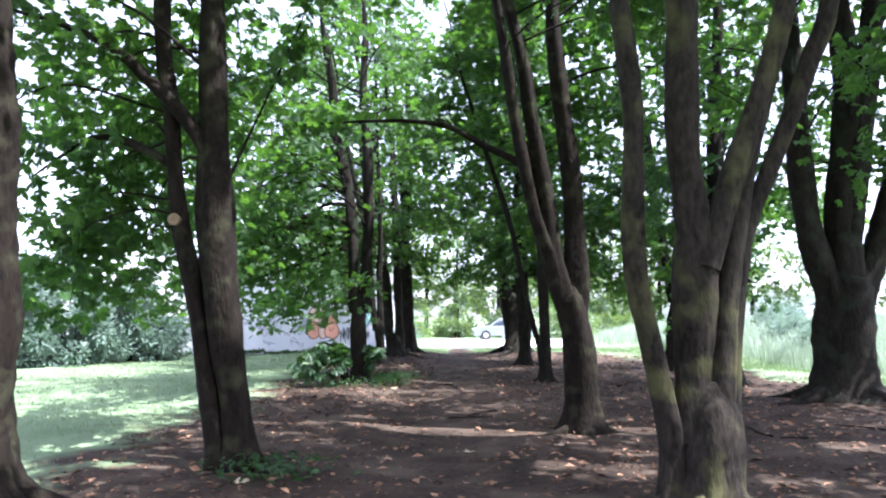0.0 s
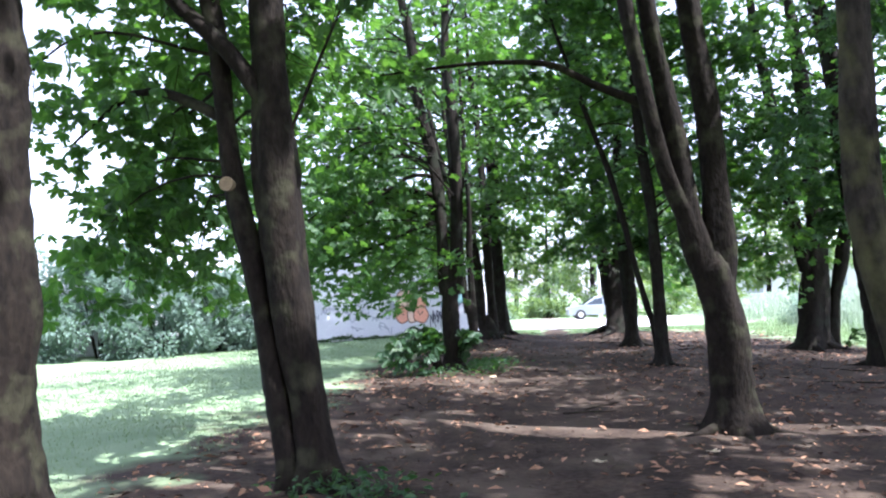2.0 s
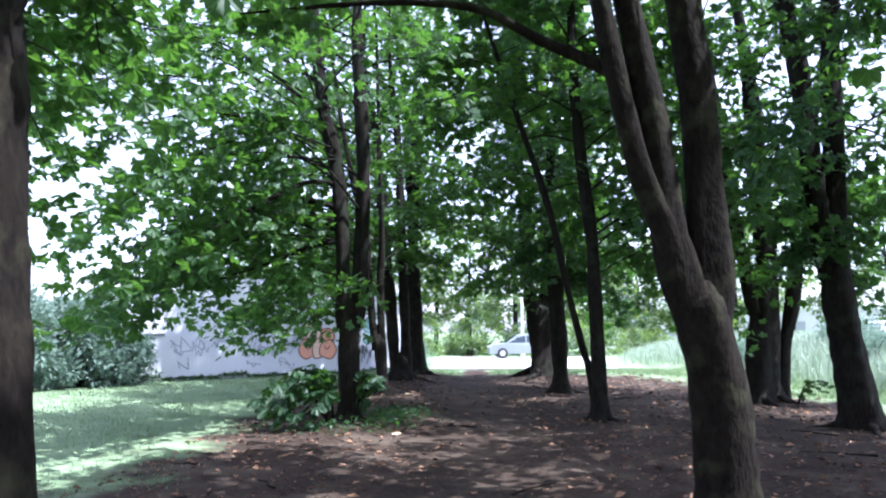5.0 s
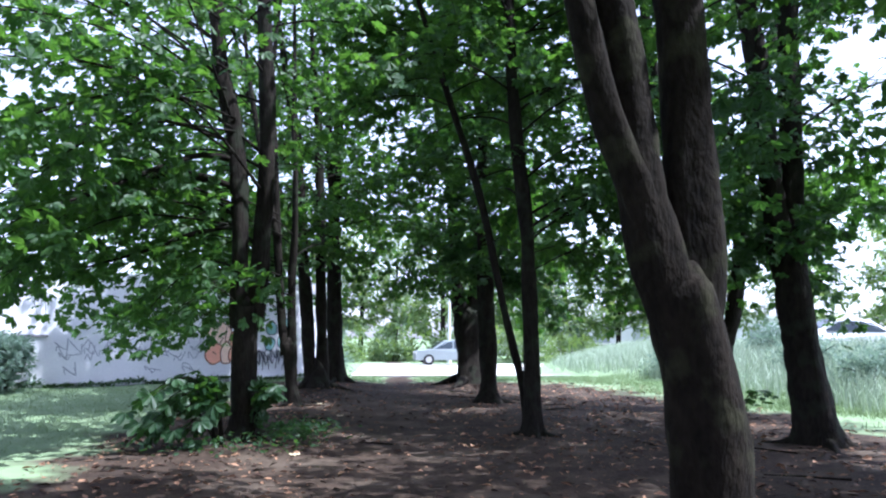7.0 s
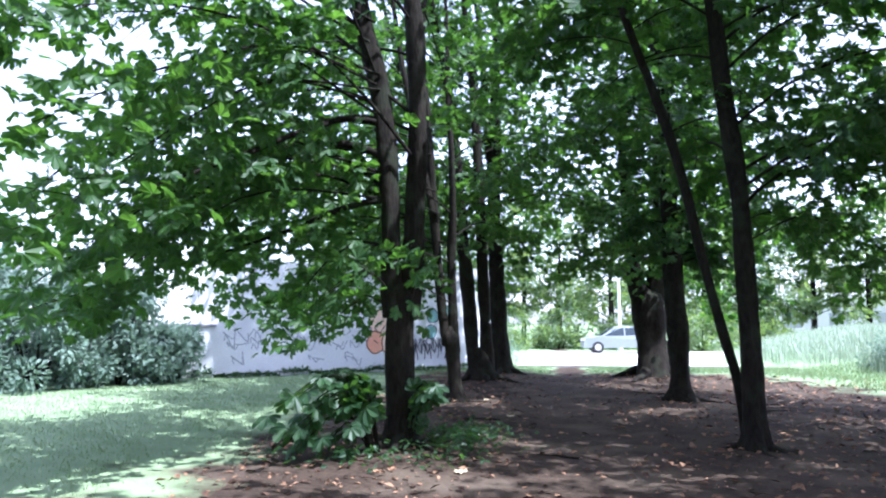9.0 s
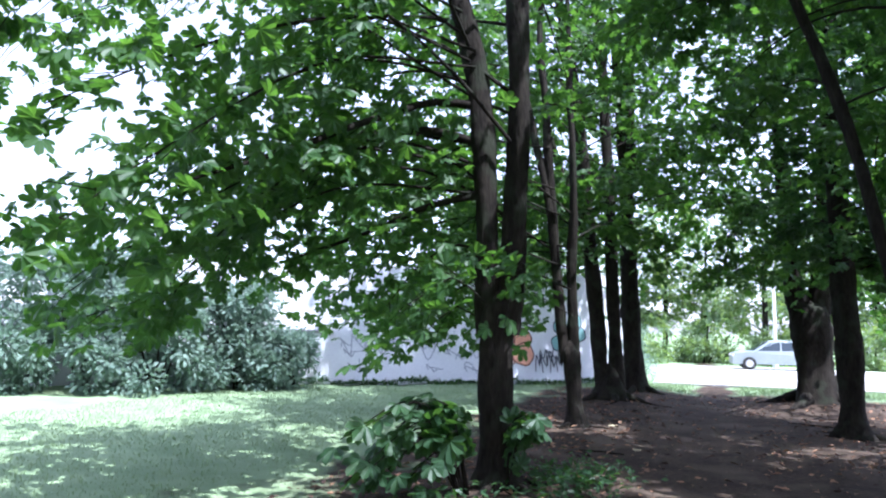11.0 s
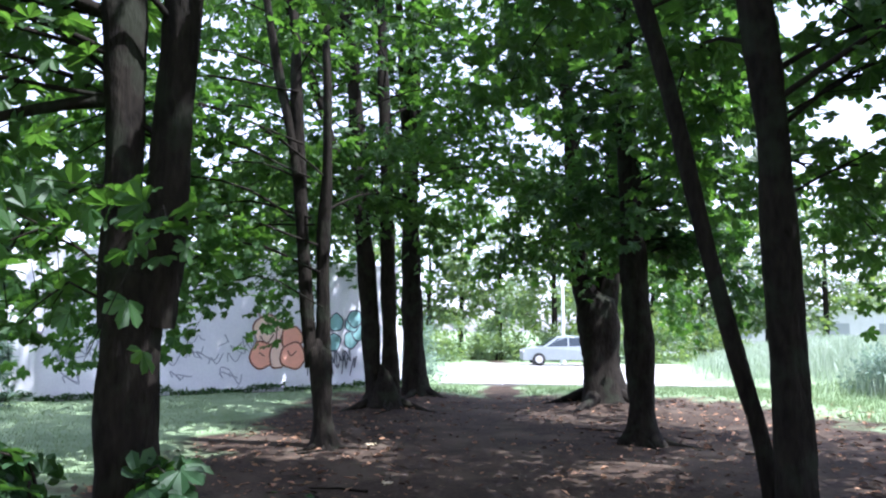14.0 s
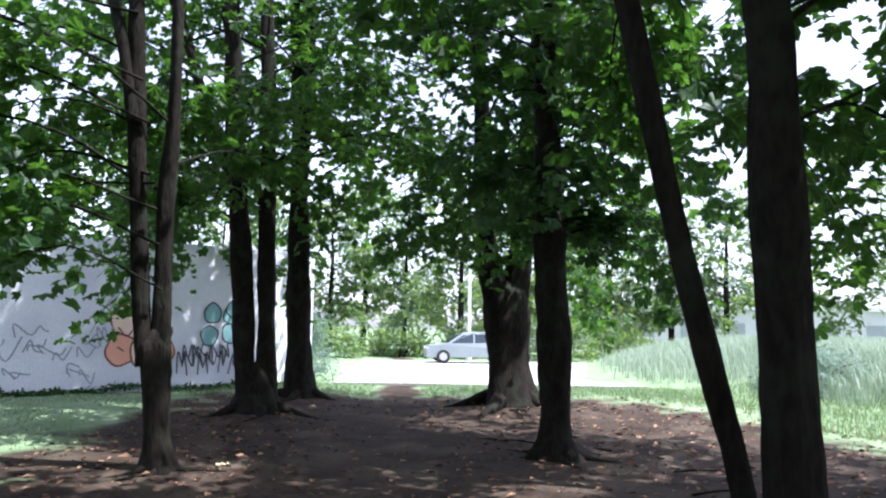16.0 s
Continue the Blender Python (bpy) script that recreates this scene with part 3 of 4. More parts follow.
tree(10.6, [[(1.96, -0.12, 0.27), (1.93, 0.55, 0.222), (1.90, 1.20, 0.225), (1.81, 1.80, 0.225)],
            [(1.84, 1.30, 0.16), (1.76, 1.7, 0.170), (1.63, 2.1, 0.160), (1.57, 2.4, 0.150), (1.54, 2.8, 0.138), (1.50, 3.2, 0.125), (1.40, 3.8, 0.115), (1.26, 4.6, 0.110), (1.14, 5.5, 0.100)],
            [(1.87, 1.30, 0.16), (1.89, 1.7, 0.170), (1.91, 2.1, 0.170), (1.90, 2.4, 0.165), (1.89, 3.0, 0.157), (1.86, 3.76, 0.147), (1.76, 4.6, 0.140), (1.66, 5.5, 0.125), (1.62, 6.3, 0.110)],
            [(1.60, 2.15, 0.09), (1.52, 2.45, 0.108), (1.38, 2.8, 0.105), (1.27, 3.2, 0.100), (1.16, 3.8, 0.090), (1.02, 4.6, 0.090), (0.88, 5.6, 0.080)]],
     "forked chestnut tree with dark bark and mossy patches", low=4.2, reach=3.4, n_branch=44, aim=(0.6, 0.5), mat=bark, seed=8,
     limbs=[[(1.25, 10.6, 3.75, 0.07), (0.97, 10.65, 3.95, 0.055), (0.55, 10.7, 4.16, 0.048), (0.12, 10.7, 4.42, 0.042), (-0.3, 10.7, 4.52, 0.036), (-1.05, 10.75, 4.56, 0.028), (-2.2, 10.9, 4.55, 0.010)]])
tree(6.15, [[(2.17, -0.02, 0.30), (2.17, 0.2, 0.262), (2.20, 0.49, 0.256), (2.22, 0.8, 0.22)],
            [(1.87, -0.02, 0.115), (1.90, 0.49, 0.104), (1.83, 0.95, 0.095), (1.74, 1.41, 0.099), (1.65, 1.88, 0.098), (1.63, 2.36, 0.092), (1.64, 2.84, 0.090), (1.65, 3.34, 0.088), (1.61, 3.83, 0.090), (1.55, 4.34, 0.086)],
            [(2.14, 0.6, 0.19), (2.10, 0.95, 0.165), (2.11, 1.41, 0.168), (2.14, 1.88, 0.178), (2.15, 2.36, 0.165), (2.10, 2.84, 0.140), (2.09, 3.33, 0.135), (2.11, 3.83, 0.137), (2.12, 4.34, 0.138)],
            [(2.2, 2.0, 0.11), (2.36, 2.5, 0.11), (2.52, 2.95, 0.102), (2.66, 3.33, 0.095), (2.83, 3.83, 0.085), (2.97, 4.33, 0.08)],
            [(2.27, 0.6, 0.13), (2.31, 0.95, 0.10), (2.35, 1.41, 0.088), (2.41, 1.88, 0.088), (2.49, 2.35, 0.088), (2.58, 2.84, 0.085), (2.73, 3.33, 0.08), (2.88, 3.83, 0.075), (3.02, 4.33, 0.07)],
            [(2.40, 0.6, 0.075), (2.42, 0.95, 0.064), (2.45, 1.41, 0.068), (2.52, 1.88, 0.064), (2.60, 2.35, 0.066), (2.81, 2.84, 0.07), (3.02, 3.33, 0.077), (3.21, 3.82, 0.08), (3.40, 4.33, 0.077)]],
     "many-stemmed tree with yellow-green lichen on its base", low=5.0, n_branch=50, mat=bark_mossy, seed=11)
tree(13.5, [[(7.29, 0.03, 0.62), (7.28, 1.11, 0.476), (7.38, 2.15, 0.486)],
            [(7.21, 1.85, 0.317), (6.79, 2.90, 0.243), (6.61, 4.30, 0.222), (6.60, 5.95, 0.201), (6.52, 7.41, 0.180)],
            [(7.33, 1.9, 0.349), (7.40, 3.75, 0.317), (7.59, 5.38, 0.264), (7.58, 7.05, 0.222)],
            [(7.45, 3.1, 0.211), (7.82, 5.38, 0.211), (8.17, 7.61, 0.190)],
            [(7.5, 1.85, 0.264), (7.95, 2.78, 0.233), (8.30, 3.95, 0.211), (8.66, 5.37, 0.190), (8.89, 7.04, 0.169)]],
     "massive old tree with spreading dark limbs", low=3.8, reach=4.2, n_branch=46, seed=14)
tree(17.7, [[(-2.20, -0.02, 0.25), (-2.21, 0.4, 0.215), (-2.25, 1.2, 0.19), (-2.22, 1.95, 0.20)],
             [(-2.29, 1.7, 0.15), (-2.35, 2.3, 0.138), (-2.38, 3.2, 0.135), (-2.45, 4.2, 0.138), (-2.57, 5.0, 0.135), (-2.75, 5.7, 0.13), (-2.85, 6.5, 0.12), (-2.93, 7.4, 0.11)],
             [(-2.13, 1.7, 0.15), (-2.06, 2.3, 0.138), (-2.03, 3.2, 0.135), (-2.00, 4.2, 0.13), (-2.03, 5.3, 0.125), (-2.10, 6.4, 0.115), (-2.16, 7.4, 0.105)]],
     "twin-stemmed chestnut with long drooping leafy branches", height=11.0, low=2.2, reach=5.0, n_branch=44, per_twig=5, aim=(-0.9, -0.1), seed=17, shape=palmate_round(), shoots=(7, 1.9, 4.2), leaf=leaf_green,
     limbs=[[(x, y + 0.38, z, r) for x, y, z, r in row] for row in [[(-2.40, 17.3, 3.85, 0.067), (-2.69, 17.2, 3.98, 0.058), (-3.18, 17.0, 4.05, 0.054), (-3.72, 16.8, 3.92, 0.045), (-4.41, 16.5, 3.48, 0.036), (-5.1, 16.2, 2.9, 0.018)],
            [(-2.36, 17.3, 3.29, 0.058), (-2.71, 17.2, 3.23, 0.045), (-3.13, 17.0, 3.07, 0.036), (-3.65, 16.9, 2.83, 0.027), (-4.6, 16.7, 2.5, 0.014)],
            [(-2.45, 17.3, 4.34, 0.058), (-2.92, 17.0, 4.35, 0.049), (-3.3, 16.2, 3.95, 0.040), (-3.7, 15.2, 3.4, 0.027), (-4.1, 14.2, 2.9, 0.012)],
            [(-2.4, 17.3, 2.6, 0.05), (-2.8, 17.6, 2.75, 0.04), (-3.4, 17.9, 2.55, 0.03), (-4.0, 18.2, 2.0, 0.012)],
            [(-2.45, 17.3, 4.6, 0.05), (-3.8, 16.6, 4.8, 0.04), (-5.4, 15.8, 4.0, 0.025), (-6.4, 15.2, 2.9, 0.01)],
            [(-2.5, 17.3, 5.4, 0.05), (-4.2, 17.3, 5.6, 0.04), (-6.0, 17.2, 4.6, 0.025), (-7.2, 17.1, 3.3, 0.01)],
            [(-2.3, 17.2, 2.0, 0.03), (-2.6, 16.8, 2.3, 0.02), (-3.0, 16.4, 1.9, 0.008)],
            [(-2.4, 17.3, 3.3, 0.045), (-3.8, 16.5, 3.3, 0.035), (-4.8, 15.9, 2.6, 0.02), (-5.4, 15.5, 1.9, 0.008)], [(-2.4, 17.3, 3.6, 0.045), (-3.6, 16.0, 3.6, 0.035), (-4.5, 15.0, 2.9, 0.02), (-5.2, 14.2, 2.0, 0.008)],
            [(-2.45, 17.3, 3.9, 0.045), (-4.2, 17.2, 4.1, 0.035), (-5.8, 16.9, 3.1, 0.02), (-6.8, 16.7, 2.1, 0.008)], [(-2.5, 17.2, 4.8, 0.045), (-3.5, 15.6, 4.4, 0.035), (-4.3, 14.2, 3.2, 0.02), (-4.6, 13.3, 2.3, 0.008)],
            [(-2.5, 17.0, 4.4, 0.045), (-4.2, 16.2, 5.4, 0.035), (-5.8, 15.4, 5.3, 0.02), (-7.2, 14.8, 4.6, 0.008)], [(-2.5, 17.0, 4.8, 0.045), (-3.6, 15.2, 5.0, 0.035), (-4.3, 13.6, 4.5, 0.02), (-4.9, 12.4, 3.6, 0.008)],
            [(-2.6, 17.0, 5.4, 0.045), (-4.6, 16.0, 6.4, 0.035), (-6.6, 15.2, 6.3, 0.02), (-8.2, 14.6, 5.5, 0.008)],
            [(-2.6, 17.3, 5.2, 0.045), (-3.6, 15.6, 5.6, 0.035), (-4.6, 13.8, 5.2, 0.02), (-5.4, 12.2, 4.4, 0.008)], [(-2.6, 17.3, 5.8, 0.045), (-4.4, 15.4, 6.4, 0.035), (-6.0, 13.6, 6.0, 0.02), (-7.2, 12.2, 5.2, 0.008)],
            [(-2.25, 17.3, 1.7, 0.03), (-2.7, 17.3, 2.0, 0.02), (-3.2, 17.4, 1.6, 0.008)],
            [(-2.5, 17.2, 5.0, 0.05), (-3.3, 16.0, 5.0, 0.04), (-4.0, 14.6, 4.3, 0.03), (-4.5, 13.2, 3.3, 0.012)],
            [(-2.6, 17.3, 5.6, 0.05), (-4.5, 16.5, 6.8, 0.04), (-6.5, 15.7, 6.7, 0.025), (-8.1, 14.9, 5.7, 0.01)], [(-2.7, 17.3, 6.2, 0.05), (-4.8, 17.2, 7.4, 0.04), (-7.0, 17.2, 7.2, 0.025), (-8.6, 17.2, 6.1, 0.01)]]])
tree(23.2, [[(-2.20, -0.01, 0.175), (-2.25, 0.5, 0.145), (-2.31, 1.3, 0.160)],
            [(-2.40, 1.15, 0.098), (-2.50, 1.9, 0.090), (-2.60, 3.0, 0.098), (-2.68, 4.1, 0.098), (-2.76, 5.3, 0.085), (-2.80, 6.1, 0.075)],
            [(-2.26, 1.15, 0.106), (-2.28, 2.0, 0.100), (-2.30, 3.0, 0.098), (-2.27, 3.9, 0.078), (-2.30, 5.3, 0.066), (-2.35, 6.1, 0.062)],
            [(-2.68, 3.9, 0.070), (-2.80, 4.54, 0.070), (-2.98, 5.3, 0.070), (-3.14, 6.08, 0.066)]],
     "slender dark forked tree beside the path", low=2.4, reach=3.8, n_branch=50, aim=(-0.8, 0.1), seed=20,
     limbs=[[(-2.3, 23.1, 2.5, 0.045), (-3.4, 22.8, 2.9, 0.035), (-4.6, 22.6, 2.3, 0.02), (-5.4, 22.4, 1.6, 0.008)], [(-2.45, 23.1, 3.3, 0.045), (-3.8, 23.4, 3.6, 0.035), (-5.2, 23.6, 2.8, 0.02), (-6.2, 23.7, 1.9, 0.008)],
            [(-2.25, 23.1, 2.0, 0.03), (-3.0, 22.4, 2.4, 0.025), (-3.8, 21.7, 1.9, 0.008)], [(-2.5, 23.1, 3.9, 0.045), (-4.0, 22.6, 4.4, 0.035), (-5.6, 22.2, 3.7, 0.02), (-6.8, 22.0, 2.6, 0.008)],
            [(-2.35, 23.1, 2.9, 0.04), (-3.5, 22.2, 3.2, 0.03), (-4.6, 21.4, 2.6, 0.02), (-5.4, 20.8, 1.9, 0.008)], [(-2.4, 23.1, 3.2, 0.04), (-3.6, 23.6, 3.2, 0.03), (-4.6, 24.0, 2.5, 0.02), (-5.3, 24.2, 1.8, 0.008)],
            [(-2.6, 23.1, 4.4, 0.045), (-4.0, 21.9, 4.7, 0.035), (-5.2, 20.9, 3.9, 0.02), (-6.0, 20.3, 2.9, 0.008)], [(-2.7, 23.1, 5.2, 0.045), (-4.6, 22.9, 5.4, 0.035), (-6.2, 22.7, 4.4, 0.02), (-7.3, 22.5, 3.2, 0.008)]])
tree(28.2, [[(-2.14, -0.10, 0.40), (-2.16, 0.45, 0.32), (-2.17, 0.7, 0.24)],
            [(-2.30, 0.3, 0.21), (-2.40, 0.8, 0.19), (-2.50, 2.0, 0.193), (-2.62, 3.3, 0.188), (-2.77, 5.0, 0.178), (-2.92, 7.0, 0.16), (-3.13, 8.55, 0.144)],
            [(-2.03, 0.3, 0.19), (-2.04, 1.1, 0.172), (-2.10, 2.9, 0.16), (-2.17, 5.0, 0.146), (-2.30, 7.35, 0.126), (-2.35, 8.57, 0.116)],
            [(-2.72, 4.1, 0.10), (-2.97, 4.75, 0.095), (-3.42, 5.9, 0.10), (-3.81, 7.08, 0.09), (-4.3, 8.27, 0.08)]],
     "two-stemmed tree rising from a rooty mound", low=3.0, reach=4.2, n_branch=78, aim=(-0.8, 0.0), seed=23, height=14)
tree(31.0, [[(-1.80, -0.02, 0.38), (-1.85, 0.7, 0.285), (-1.89, 1.6, 0.275), (-1.93, 3.0, 0.235), (-1.97, 4.3, 0.21), (-1.99, 5.67, 0.195)],
            [(-2.02, 5.3, 0.14), (-2.12, 7.07, 0.13), (-2.22, 8.49, 0.12)], [(-1.97, 5.3, 0.14), (-1.97, 8.5, 0.13), (-1.92, 10.2, 0.118)]],
     "tall straight tree at the far end of the avenue", low=3.0, reach=3.6, n_branch=70, seed=26, height=14)
tree(29.3, [[(2.62, 0.0, 0.56), (2.55, 0.7, 0.43), (2.50, 1.7, 0.43), (2.45, 2.35, 0.41)],
            [(2.30, 1.9, 0.22), (2.18, 2.6, 0.25), (2.11, 3.1, 0.215), (2.05, 4.0, 0.195), (1.95, 6.0, 0.165)],
            [(2.60, 1.9, 0.24), (2.69, 2.6, 0.27), (2.76, 3.1, 0.24), (2.85, 4.35, 0.21), (2.93, 5.88, 0.168)]],
     "thick old forked tree on a root mound", low=2.7, reach=4.0, n_branch=64, seed=29, height=14, shoots=(20, 2.9, 5.5))
tree(24.6, [[(2.52, -0.12, 0.26), (2.51, 0.5, 0.20), (2.50, 1.6, 0.225), (2.45, 2.2, 0.23), (2.38, 3.99, 0.175), (2.33, 5.69, 0.143)]],
     "straight dark tree wrapped in low leafy shoots", low=2.4, reach=2.7, n_branch=66, per_twig=8, seed=32, shape=palmate_round(), shoots=(24, 2.6, 5.5), leaf=leaf_deep)
tree(18.8, [[(2.42, -0.05, 0.08), (2.28, 0.87, 0.064), (2.17, 1.3, 0.065), (2.05, 1.8, 0.066), (1.92, 2.4, 0.068), (1.80, 3.0, 0.067), (1.66, 3.7, 0.068), (1.42, 4.6, 0.066), (1.05, 5.7, 0.062)]],
     "thin leaning dark tree beside the path", low=3.8, reach=2.6, n_branch=30, seed=35, height=10)
tree(18.5, [[(2.42, -0.10, 0.19), (2.41, 0.65, 0.14), (2.39, 1.6, 0.131), (2.37, 2.5, 0.13), (2.36, 3.2, 0.126), (2.31, 3.9, 0.12), (2.22, 4.7, 0.118), (2.14, 5.7, 0.112), (2.07, 6.7, 0.105)]],
     "straight slender tree with smooth dark bark", low=2.8, reach=3.8, n_branch=40, aim=(0.7, 0.4), seed=38, shape=palmate_round(), height=12,
     limbs=[[(2.38, 18.5, 2.7, 0.03), (3.6, 19.6, 3.2, 0.03), (4.8, 20.0, 2.7, 0.02), (5.6, 20.3, 2.0, 0.008)], [(2.36, 18.5, 3.3, 0.03), (3.4, 18.7, 3.8, 0.03), (4.6, 18.3, 3.4, 0.02), (5.5, 18.0, 2.6, 0.008)],
            [(2.36, 18.5, 3.0, 0.03), (3.5, 20.6, 3.4, 0.03), (4.6, 21.6, 2.9, 0.02), (5.4, 22.4, 2.2, 0.008)]])
tree(16.9, [[(6.46, 0.0, 0.34), (6.34, 0.84, 0.268), (6.22, 1.84, 0.25), (6.15, 2.7, 0.24)],
             [(6.08, 2.5, 0.18), (5.93, 3.6, 0.175), (5.81, 4.96, 0.17), (5.75, 6.04, 0.165), (5.58, 7.3, 0.15)],
             [(6.20, 2.5, 0.19), (6.24, 3.9, 0.18), (6.28, 4.99, 0.17), (6.33, 6.3, 0.16), (6.40, 7.3, 0.15)]],
     "dark forked tree of the second row", low=3.0, reach=4.0, n_branch=36, aim=(0.3, 0.5), seed=41, leaf=leaf_deep, shoots=(14, 2.4, 5.5))
tree(21.6, [[(6.72, 0.0, 0.45), (6.76, 1.14, 0.35), (6.86, 2.2, 0.33)],
            [(6.88, 1.9, 0.28), (6.96, 3.24, 0.25), (6.91, 4.66, 0.21), (6.92, 6.1, 0.19), (6.81, 7.57, 0.17)],
            [(7.20, 0.01, 0.15), (7.30, 1.18, 0.14), (7.56, 2.3, 0.16), (7.75, 3.5, 0.16), (8.1, 6.0, 0.15)],
            [(6.65, 2.0, 0.17), (6.40, 3.4, 0.14), (6.21, 4.62, 0.14), (6.08, 6.06, 0.135), (5.85, 7.6, 0.13)]],
     "broad three-stemmed tree of the second row", low=2.8, reach=4.4, n_branch=40, seed=44, height=14, shoots=(14, 2.6, 6))

# trees added out of view for shade, behind the walker and to the east
tree(-3.2, [[(2.5, 0.0, 0.3), (2.5, 2.0, 0.25), (2.45, 4.0, 0.22)]], "added shade tree with rough dark bark, out of view", low=3.6, n_branch=40, seed=47)
tree(-3.0, [[(-2.6, 0.0, 0.3), (-2.6, 2.0, 0.25), (-2.65, 4.0, 0.22)]], "added shade tree with rough dark bark, out of view", low=3.6, n_branch=40, seed=50)
tree(1.0, [[(-3.0, 0.0, 0.3), (-3.0, 2.0, 0.25), (-3.05, 4.0, 0.22)]], "added shade tree with rough dark bark, out of view", low=4.8, reach=4.2, n_branch=50, seed=56)
tree(4.6, [[(7.4, 0.0, 0.4), (7.3, 2.0, 0.33), (7.3, 4.0, 0.28)]], "broad dark tree added in the second row to cast shade", low=5.6, reach=4.4, n_branch=36, seed=53)
tree(9.2, [[(8.9, 0.0, 0.4), (8.8, 2.0, 0.33), (8.8, 4.5, 0.28)]], "broad dark tree added in the second row to cast shade", low=5.2, reach=4.4, n_branch=40, seed=59)

# coarse-leaved trees added unseen behind the walker to keep light off the trunks
for k in range(8):
    bx, by = (-2.8, 2.7, 7.6, -2.7, 2.8, 7.4, -1.0, 5.0)[k], (-9, -8.5, -6, -15, -15, -14, -21, -21)[k]
    tree(by, [[(bx, 0.0, 0.3), (bx, 2.0, 0.25), (bx, 4.0, 0.22)]], "added shade tree with rough dark bark, out of view", low=1.8, reach=3.8, n_branch=36, per_twig=5, size=0.4, seed=60 + k, root=False, shape=single_leaf())

# ---- far side of the road ----
far_rs = np.random.RandomState(77)
for k in range(13):
    fx, fy = -17 + k * 3.0 + far_rs.uniform(-0.8, 0.8), 57 + far_rs.uniform(-1.5, 8)
    h = far_rs.uniform(8, 13)
    t = tree(fy, [[(fx, 0, 0.2), (fx + 0.1, 2.2, 0.16), (fx + 0.1, 4.5, 0.13)]], "roadside tree with green foliage paled for haze", height=h, low=1.6, reach=3.6,
             n_branch=34, per_twig=5, leaf=leaf_far_hazed, size=0.42, seed=100 + k, root=False, shape=single_leaf())
    t["group"] = "roadside trees"
for k in range(9):
    fx, fy = 24 + k * 4.2 + far_rs.uniform(-1, 1), 58 - k * 3.4 + far_rs.uniform(-2, 2)
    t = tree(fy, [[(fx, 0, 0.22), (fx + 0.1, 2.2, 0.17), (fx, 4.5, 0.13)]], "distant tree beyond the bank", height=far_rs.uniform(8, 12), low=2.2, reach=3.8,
             n_branch=30, per_twig=5, leaf=leaf_far_hazed, size=0.45, seed=130 + k, root=False, shape=single_leaf())
    t["group"] = "trees beyond the bank"


def bush(x, y, w, h, n, leaf, seed, label, size=0.10, shape=None, name="bush"):
    """Rounded shrub: arching stems and lumpy clumps of leaves."""
    rs = np.random.RandomState(seed)
    top = new(name)
    z0 = float(ground_z(np.array(x), np.array(y)))
    top.location = (x, y, z0)
    tagged(top, label, "bush")
    C, ends = [], []
    for k in range(9):
        a, r = k * 0.7 + rs.rand(), w * rs.uniform(0.25, 0.8)
        e = np.array([math.cos(a) * r, math.sin(a) * r, h * rs.uniform(0.45, 0.92)])
        m = e * 0.5 + np.array([0, 0, h * 0.18])
        me = tube("stem", [(0.1 * math.cos(a), 0.1 * math.sin(a), -0.1, 0.035), (*m, 0.022), (*e, 0.006)], bark_dark, 6, 0.06, seed=seed + k, step=0.3)
        piece("stem", me, top)
        ends.append(e)
    for k in range(46):
        a, u = rs.rand() * 6.28, rs.rand()
        r = w * math.sqrt(rs.rand()) * (1.0 - 0.45 * u ** 2)
        C.append((math.cos(a) * r, math.sin(a) * r, h * (0.06 + 0.84 * u) * (1.08 - 0.35 * (r / w) ** 2)))
    C = np.array(C + [tuple(e) for e in ends])
    k = rs.randint(0, len(C), n)
    d = rs.normal(0, 1, (n, 3))
    d /= np.linalg.norm(d, axis=1)[:, None]
    P = C[k] + d * (0.30 * w ** 0.5 * rs.rand(n) ** 0.4)[:, None]
    P[:, 2] = np.maximum(P[:, 2], 0.04)
    me = leaves("foliage", P, d + np.array([0, 0, -0.2]), size * rs.uniform(0.6, 1.3, n), leaf, shape or single_leaf(), rs)
    tagged(piece("foliage", me, top), kind="stuff")
    return top


for k, (bx, by, bw, bh, bn) in enumerate(((-13.0, 24.7, 1.7, 2.9, 8000), (-14.9, 24.2, 2.0, 3.7, 10000), (-11.7, 26.3, 1.35, 3.0, 7000), (-16.8, 22.2, 2.1, 3.8, 8000), (-10.75, 27.3, 0.8, 1.5, 2600),
                                          (-18.3, 20.3, 1.9, 3.4, 8000))):
    bush(bx, by, bw, bh, bn, bush_leaf_hazed, 200 + k, "leafy bush growing against the pale wall, greyed with painted haze", 0.17)["group"] = "bushes by the wall"
bush(-2.6, 36.6, 1.1, 2.2, 5000, bush_leaf_hazed, 210, "green bush at the end of the wall, coloured pale for haze")
bush(-4.4, 38.4, 1.8, 3.4, 6000, leaf_far_hazed, 211, "tall bush behind the wall's end, coloured pale for haze", size=0.2)
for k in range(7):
    bush(-12 + k * 4.1, 54.5 + 1.5 * math.sin(k * 2.2), 2.4, 1.7 + 0.5 * math.sin(k * 1.7), 2600, leaf_far_hazed, 220 + k, "roadside hedge bush in green paled for haze", size=0.24)["group"] = "roadside hedge"
for k, (bx, by, bh) in enumerate(((10.9, 33.0, 1.0), (13.2, 28.5, 1.2), (12.4, 24.0, 1.1), (15.0, 33.5, 1.3), (14.6, 21.5, 1.3))):
    bush(bx, by, 1.3, bh, 2600, bush_leaf_hazed, 230 + k, "low bush in the tall grass, greyed for haze", size=0.12)["group"] = "bank bushes"

